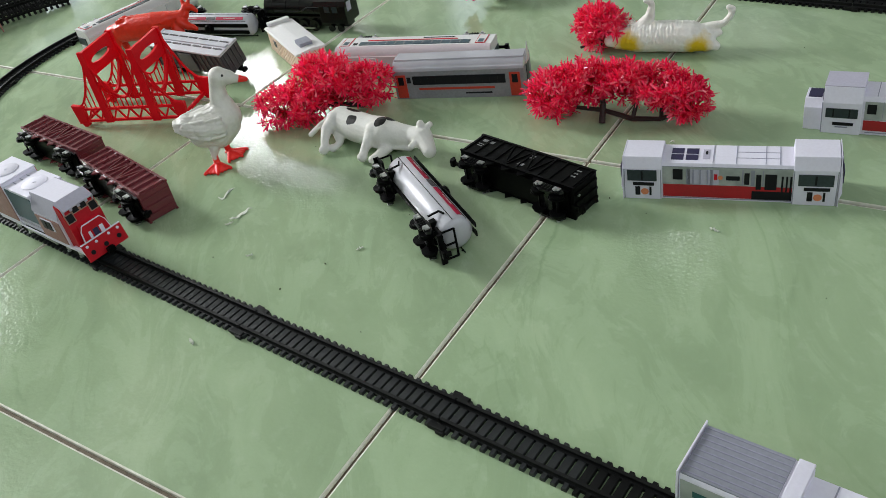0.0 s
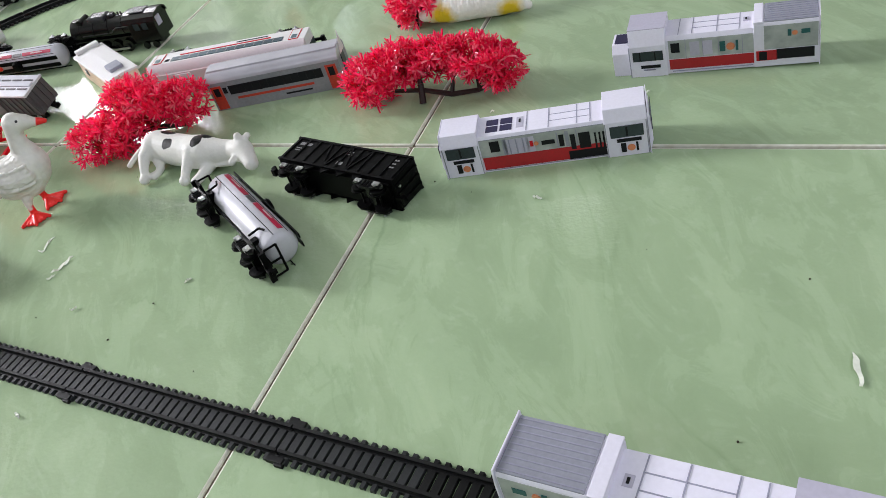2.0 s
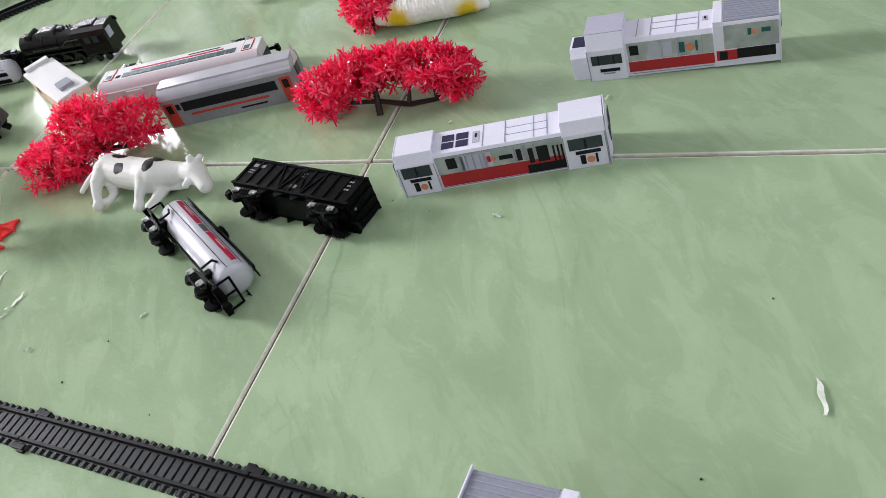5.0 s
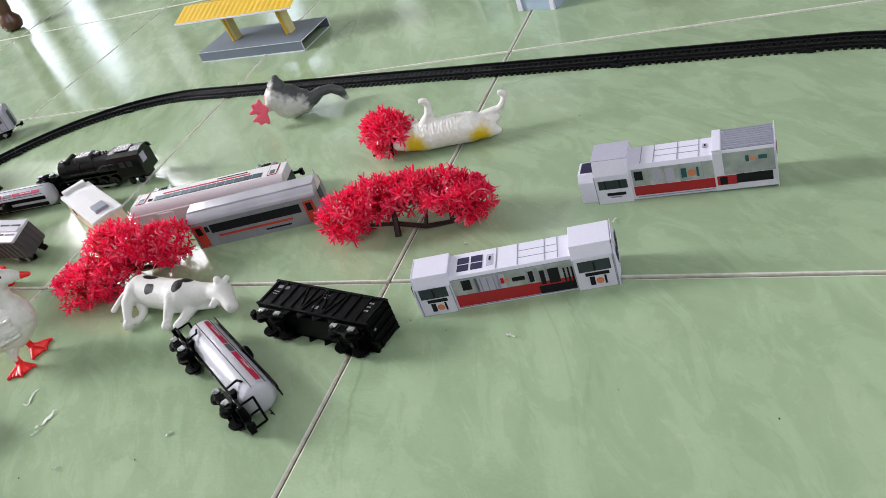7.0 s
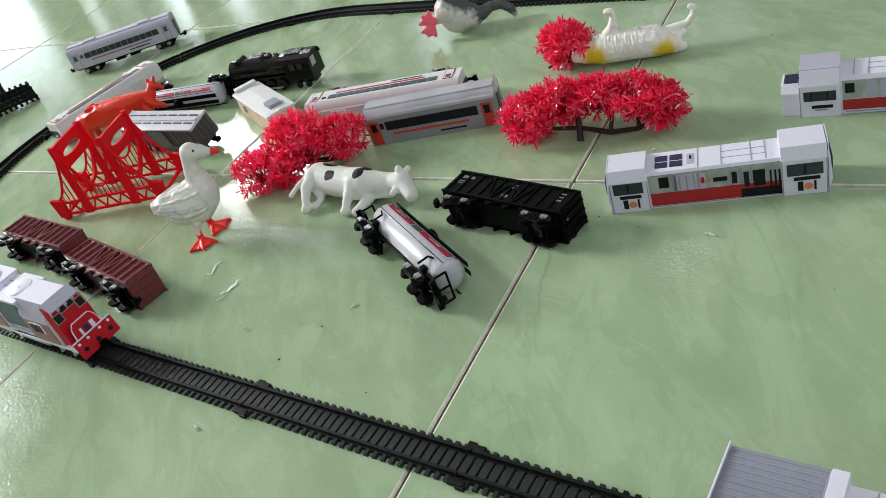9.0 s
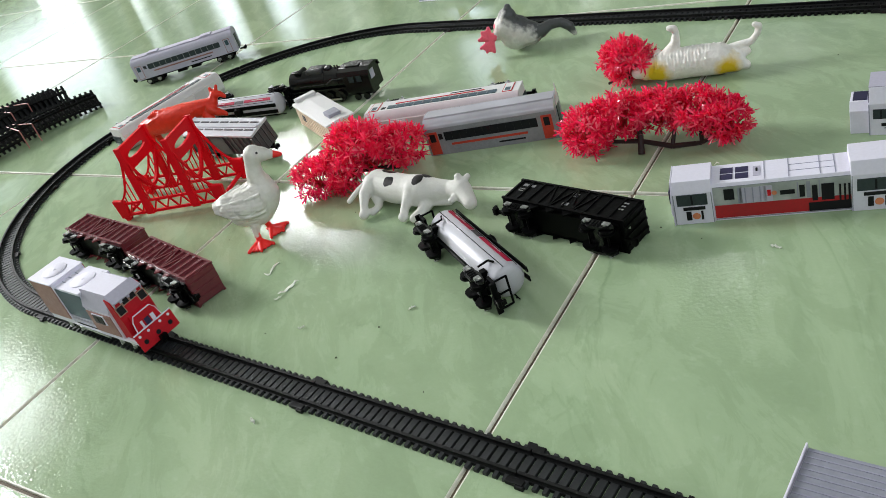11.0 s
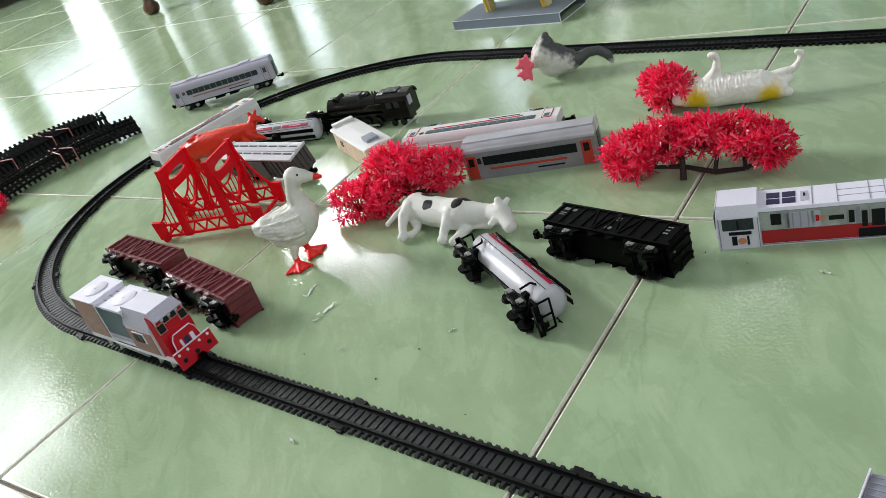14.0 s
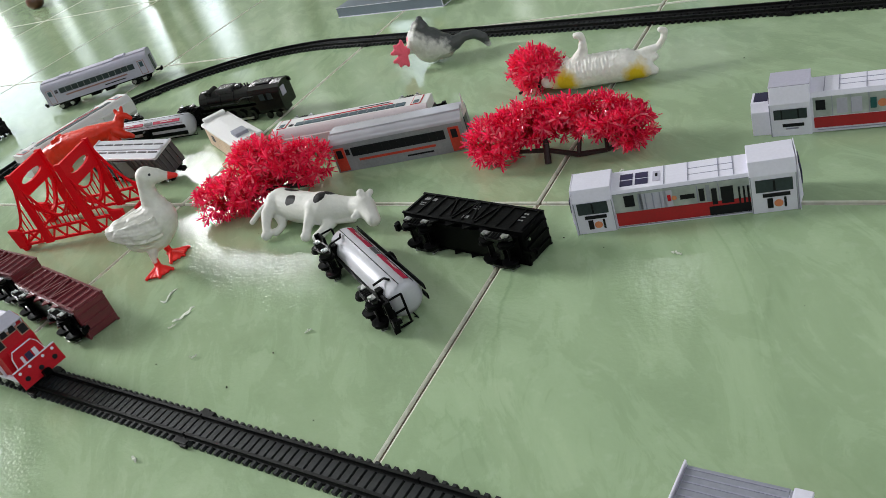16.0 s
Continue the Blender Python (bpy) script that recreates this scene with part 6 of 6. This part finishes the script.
plant(pose(-0.072, 0.203, 0), [(0.0, 0.0, 0.020, 0.029, 0.022, 0.018), (-0.006, 0.004, 0.027, 0.020, 0.016, 0.014)], 90, 8,
      "small red artificial plant behind the sheep", [[(0.0, -0.01, 0.001, 0.002), (0.0, 0.0, 0.022, 0.0014)], [(-0.02, -0.012, 0.004, 0.0014), (0.0, 0.0, 0.012, 0.0014)]])
plant(pose(-0.985, -0.070, 0), [(0.0, 0.0, 0.020, 0.045, 0.030, 0.020), (-0.05, 0.0, 0.018, 0.03, 0.03, 0.018)], 130, 11,
      "red artificial plant beside the spare track pieces", [[(0.0, 0.0, 0.001, 0.002), (0.0, 0.0, 0.02, 0.0014)]])


# ---- card station and buildings ----
def station(m):
    g = thing("card_station", m, "card railway platform, slate base with yellow corrugated roof", "toy station")
    L, D, hgt = 0.193, 0.076, 0.0145
    base = bmesh.new()
    add_box(base, (0, 0, hgt - 0.0008), (L, D, hgt))
    add_box(base, (0, 0, 0), (L, 0.0008, hgt - 0.0008))
    add_box(base, (0, D - 0.0008, 0), (L, D, hgt - 0.0008))
    add_box(base, (0, 0.0008, 0), (0.0008, D - 0.0008, hgt - 0.0008))
    b = part("platform", base, SLATE, g)
    for lo, hi in (((-0.0004, -0.0006, 0.0), (L, 0.0, 0.0012)), ((0, -0.0006, hgt), (L, 0.0003, hgt + 0.0006)), ((L, 0, 0), (L + 0.0008, 0.0012, hgt)), ((L, D - 0.0012, 0), (L + 0.0008, D, hgt)), ((L, 0, hgt - 0.0006), (L + 0.0008, D, hgt + 0.0004)), ((L, 0, 0), (L + 0.0008, D, 0.0008))):
        part("white_edge", box(lo, hi), PAPER, b)
    for x in (0.048, 0.150):
        part("pillar", prism([(x - 0.004, hgt), (x + 0.006, hgt), (x + 0.002, 0.066), (x - 0.009, 0.066)], 0.032, 0.046, "y", bevel=0.0004), PALEYELLOW, g, "pale yellow card pillar")
        part("pillar_rib", prism([(x - 0.0015, hgt), (x + 0.0015, hgt), (x - 0.0022, 0.066), (x - 0.0050, 0.066)], 0.0298, 0.0321, "y"), YELLOW, g)
    roof_bm = bmesh.new()
    n = 44
    lower, upper = [], []
    for i in range(n + 1):
        x = -0.022 + (L + 0.024) * i / n
        dz = 0.0008 if i % 2 else 0.0
        lower.append((roof_bm.verts.new((x, 0.004, 0.0625 + dz)), roof_bm.verts.new((x, 0.039, 0.0745 + dz)), roof_bm.verts.new((x, 0.074, 0.0645 + dz))))
    for a, c in zip(lower, lower[1:]):
        for k in (0, 1):
            roof_bm.faces.new((a[k], c[k], c[k + 1], a[k + 1]))
    roof_ob = part("roof", roof_bm, YELLOW, g, "yellow corrugated card roof")
    roof_ob.modifiers.new("thick", "SOLIDIFY").thickness = 0.0008
    part("white_edge", box((-0.022, 0.0030, 0.0608), (L + 0.002, 0.0042, 0.0630)), PAPER, g)
    return g


station(pose(-0.524, 0.512, 0, 0, 0, -5.0))


def card_gate(m):
    g = thing("card_building", m, "pale blue and white card building on square pillars", "toy building")
    for x, y in ((0.0, 0.0), (-0.105, 0.062)):
        part("pillar", box((x, y, 0), (x + 0.007, y + 0.012, 0.080), 0.0004), PAPER, g)
        part("panel", box((x + 0.0072, y + 0.002, 0), (x + 0.046, y + 0.010, 0.080)), PALEBLUE, g, "pale blue card panel")
        part("pillar", box((x + 0.0462, y, 0), (x + 0.0525, y + 0.012, 0.080), 0.0004), PAPER, g)
        part("side_panel", box((x + 0.0527, y + 0.003, 0), (x + 0.0540, y + 0.060, 0.080)), PALEBLUE, g, "pale blue card panel")
    part("upper_floor", box((-0.112, -0.004, 0.0802), (0.060, 0.130, 0.135), 0.0005), PAPER, g)
    return g


card_gate(pose(-0.018, 0.512, 0, 0, 0, -14))


def toy_car(m):
    g = thing("toy_car", m, "maroon plastic toy car with pale bumper edge", "toy car")
    part("body", prism([(-0.045, 0.008), (0.045, 0.008), (0.046, 0.020), (0.028, 0.024), (0.016, 0.036), (-0.022, 0.036), (-0.034, 0.024), (-0.046, 0.021)], -0.020, 0.020, "y", bevel=0.003), MAROON, g)
    part("bumper", box((-0.049, -0.018, 0.007), (-0.0455, 0.018, 0.012), 0.0012), WHITEPL, g, "pale plastic bumper edge")
    for x in (-0.028, 0.028):
        for s in (-1, 1):
            smooth(part("wheel", add_rod(bmesh.new(), (x, s * 0.015, 0.009), (x, s * 0.0205, 0.009), 0.009, sides=22), BLACK, g))
    return g


toy_car(pose(0.190, 0.492, 0, 0, 0, -22))


def spare_track(m, bend, label, stuff=None):
    g = thing("spare_track_piece", m, label, "toy track", "spare track pieces")
    pts = [Vector((bend * ((i / 14) - 0.5) ** 2 * 4 - bend, -0.125 + 0.25 * i / 14, 0)) for i in range(15)]
    rails("rail", g, pts, (-0.0083,), RAIL)
    rails("rail", g, pts, (0.0083,), RAIL)
    bm = bmesh.new()
    for i in range(30):
        t = i / 29
        x = bend * (t - 0.5) ** 2 * 4 - bend
        slope = math.atan2(bend * 8 * (t - 0.5), 0.25)
        mm = pose(x, -0.123 + 0.246 * t, 0, 0, 0, -math.degrees(slope))
        b = len(bm.verts)
        add_box(bm, (-0.0142, -0.0018, 0), (0.0142, 0.0018, 0.0026))
        bm.verts.ensure_lookup_table()
        for v in bm.verts[b:]:
            v.co = mm @ v.co
    tagged(part("sleeper_strip", bm, stuff or TRACKBLACK, g), kind="stuff")
    return g


# a bundle of pieces, most of them standing on edge, and a second pair beside it
for k, (dx, dy, roll, turn) in enumerate(((0.0, 0.0, 40, -7), (0.009, 0.012, 62, -9), (0.019, -0.010, 66, -6), (0.028, 0.004, 74, -8), (0.036, 0.018, 78, -10), (0.044, 0.0, 70, -7), (0.053, 0.010, 64, -9), (0.062, 0.004, 56, -11))):
    spare_track(pose(-1.124 + dx, 0.078 + dy, 0.0140 + 0.0012 * (k % 3), 0, roll, turn), 0.012, "curved black plastic track piece standing on edge in a bundle")
for k, (dx, roll, turn) in enumerate(((0.0, 25, -14), (0.010, 60, -16), (0.022, 40, -15))):
    spare_track(pose(-1.008 + dx, 0.086 - 0.004 * k, 0.0085 + 0.004 * (k % 2), 0, roll, turn), 0.010, "black plastic track piece tilted beside the bundle")
spare_track(pose(-1.060, 0.050, 0.0002, 0, 0, -16), 0.012, "cream track piece lying under the black bundle", CREAM)


def rubber_band(m, wide, high):
    bm = bmesh.new()
    pts = [(-wide / 2, 0, 0.0005), (-wide / 2, 0, high), (wide / 2, 0.006, high), (wide / 2, 0.006, 0.0005)]
    for a, b in zip(pts, pts[1:]):
        add_rod(bm, a, b, 0.0009, sides=6)
    ob = new("rubber_band", mesh_of(bm, "rubber_band", BAND))
    ob.matrix_world = m
    return tagged(ob, "pink rubber band holding spare track pieces", "rubber band", "rubber bands")


for x, y, a in ((-1.100, 0.116, -10), (-1.096, 0.134, 6), (-1.104, 0.026, 14)):
    rubber_band(pose(x, y, 0, 0, 0, a), 0.090, 0.0365)
rubber_band(pose(-0.995, 0.070, 0, 0, 0, -20), 0.054, 0.0300)
rubber_band(pose(-0.993, 0.084, 0, 0, 0, -4), 0.054, 0.0300)


# ---- wooden furniture beyond the toys ----
def wooden_stool(m):
    g = thing("wooden_stool", m, "dark varnished wooden stool on turned legs", "stool")
    prof = [(0.010, 0.0), (0.019, 0.004), (0.0235, 0.014), (0.0225, 0.024), (0.013, 0.036), (0.0145, 0.045), (0.018, 0.090), (0.0215, 0.170), (0.024, 0.230), (0.017, 0.240), (0.024, 0.250), (0.024, 0.262), (0.018, 0.272), (0.0225, 0.300), (0.0225, 0.38)]
    for x in (0.0, 0.55):
        for y in (0.0, 0.42):
            smooth(part("leg", lathe(prof, 20, Matrix.Translation((x, y, 0))), WOOD, g), 60)
    part("seat", box((-0.04, -0.04, 0.3805), (0.59, 0.46, 0.415), 0.008), WOOD, g)
    return g


wooden_stool(pose(-1.806, 0.945, 0, 0, 0, -9.4))
cup = thing("dark_cupboard", pose(-3.72, 1.62, 0, 0, 0, 26) @ Matrix.Scale(0.62, 4), "low dark wooden cupboard standing against the wall", "cupboard")
part("body", box((-0.22, -0.3, 0.06), (0.22, 0.3, 0.5), 0.01), DARKWOOD, cup)
part("plinth", box((-0.2, -0.28, 0.0), (0.2, 0.28, 0.0598)), DARKWOOD, cup)
for s in (-1, 1):
    d = part("door", box((0.221, min(s * 0.01, s * 0.29), 0.09), (0.235, max(s * 0.01, s * 0.29), 0.47), 0.004), DARKWOOD, cup)
    part("knob", add_rod(bmesh.new(), (0.2352, s * 0.05, 0.3), (0.255, s * 0.05, 0.3), 0.012, sides=14), METAL, d)

# ---- scraps on the floor ----
SCRAP = mat("pale_scrap", (0.78, 0.81, 0.70), 0.6, vary=0.1)


def scrap(x, y, size, turn, curl, seed):
    """A torn sliver: a ribbon that tapers, kinks and lifts off the floor here and there."""
    rng = random.Random(seed)
    bm = bmesh.new()
    rows = []
    n = 9
    for i in range(n):
        t = i / (n - 1)
        w = (0.0011 + size * 0.075) * (0.25 + math.sin(math.pi * min(1, t * 0.9 + 0.08))) * rng.uniform(0.6, 1.25)
        px = (t - 0.5) * size
        py = curl * size * math.sin((t - 0.5) * 5) + rng.uniform(-0.05, 0.05) * size
        lift = 0.0003 + max(0, rng.gauss(0.0004, 0.0006))
        tip = rng.uniform(-0.0006, 0.0008)
        rows.append((bm.verts.new((px, py - w / 2, lift)), bm.verts.new((px, py + w / 2, max(0.0003, lift + tip)))))
    for p, q in zip(rows, rows[1:]):
        bm.faces.new((p[0], q[0], q[1], p[1]))
    ob = new("plastic_scrap", mesh_of(bm, "plastic_scrap", SCRAP))
    ob.matrix_world = pose(x, y, 0.0002, 0, 0, turn)
    ob.modifiers.new("thick", "SOLIDIFY").thickness = 0.0004
    return tagged(ob, "pale sliver of trimmed plastic lying on the tiles", "scrap", "scraps")


for i, (x, y, size, turn, curl) in enumerate(((0.123, -0.061, 0.0085, -20, 0), (-0.118, -0.166, 0.006, 40, 0.1), (-0.200, -0.205, 0.005, 20, 0.2), (0.326, -0.186, 0.022, 100, 0.02), (-0.249, -0.162, 0.021, 62, 0.12), (-0.287, -0.140, 0.017, 55, 0.35), (-0.172, -0.298, 0.008, -40, 0.1), (-0.250, -0.176, 0.007, 20, 0.2), (0.055, 0.045, 0.004, 10, 0.1), (0.176, 0.068, 0.005, 30, 0.3))):
    scrap(x, y, size, turn, curl, 20 + i)
CRUMB = mat("dark_crumb", (0.06, 0.05, 0.03), 0.8, vary=0.2)
rng = random.Random(5)
for i in range(26):
    bm = bmesh.new()
    bmesh.ops.create_icosphere(bm, subdivisions=1, radius=rng.uniform(0.0003, 0.0008))
    for v in bm.verts:
        v.co *= rng.uniform(0.6, 1.2)
    ob = new("crumb", mesh_of(bm, "crumb", CRUMB))
    ob.location = (rng.uniform(-0.5, 0.35), rng.uniform(-0.32, 0.25), 0.0004)
    tagged(ob, "tiny dark crumb of dirt on the tiles", "crumb", "crumbs")

# ---- sleepers of the loop ----
SLEEPER = sleeper_mesh()
SLEEPERS = 540
PITCH = LOOP / SLEEPERS
rest = bmesh.new()
for i in range(SLEEPERS):
    s = (i + 0.5) * PITCH
    p, a = along(s)
    if s < 0.64 or 2.13 < s < LOOP:
        ob = new("sleeper", SLEEPER)
        ob.parent = railway
        ob.matrix_local = pose(p.x, p.y, 0, 0, 0, a)
    else:
        piece = [rest.verts.new(pose(p.x, p.y, 0, 0, 0, a) @ v.co) for v in SLEEPER.vertices]
        for f in SLEEPER.polygons:
            rest.faces.new([piece[k] for k in f.vertices])
tagged(part("sleeper_strip", rest, TRACKBLACK, railway), kind="stuff")

# ---- floor tiles ----
bm = box((-T / 2 + 0.0014, -T / 2 + 0.0014, -0.0060), (T / 2 - 0.0014, T / 2 - 0.0014, 0.0), 0.0014)
TILE_MESH = mesh_of(bm, "tile", TILE)
TILE_MESH.materials.append(TILE_EDGE)
for f in TILE_MESH.polygons:
    f.material_index = 0 if f.center.z > -0.0001 else 1
for i in range(int(round(X0 / T)), int(round(X1 / T))):
    for j in range(int(round(Y0 / T)), int(round(Y1 / T))):
        ob = new("tile", TILE_MESH)
        ob.parent = floor
        ob.location = ((i + 0.5) * T, (j + 0.5) * T, 0)
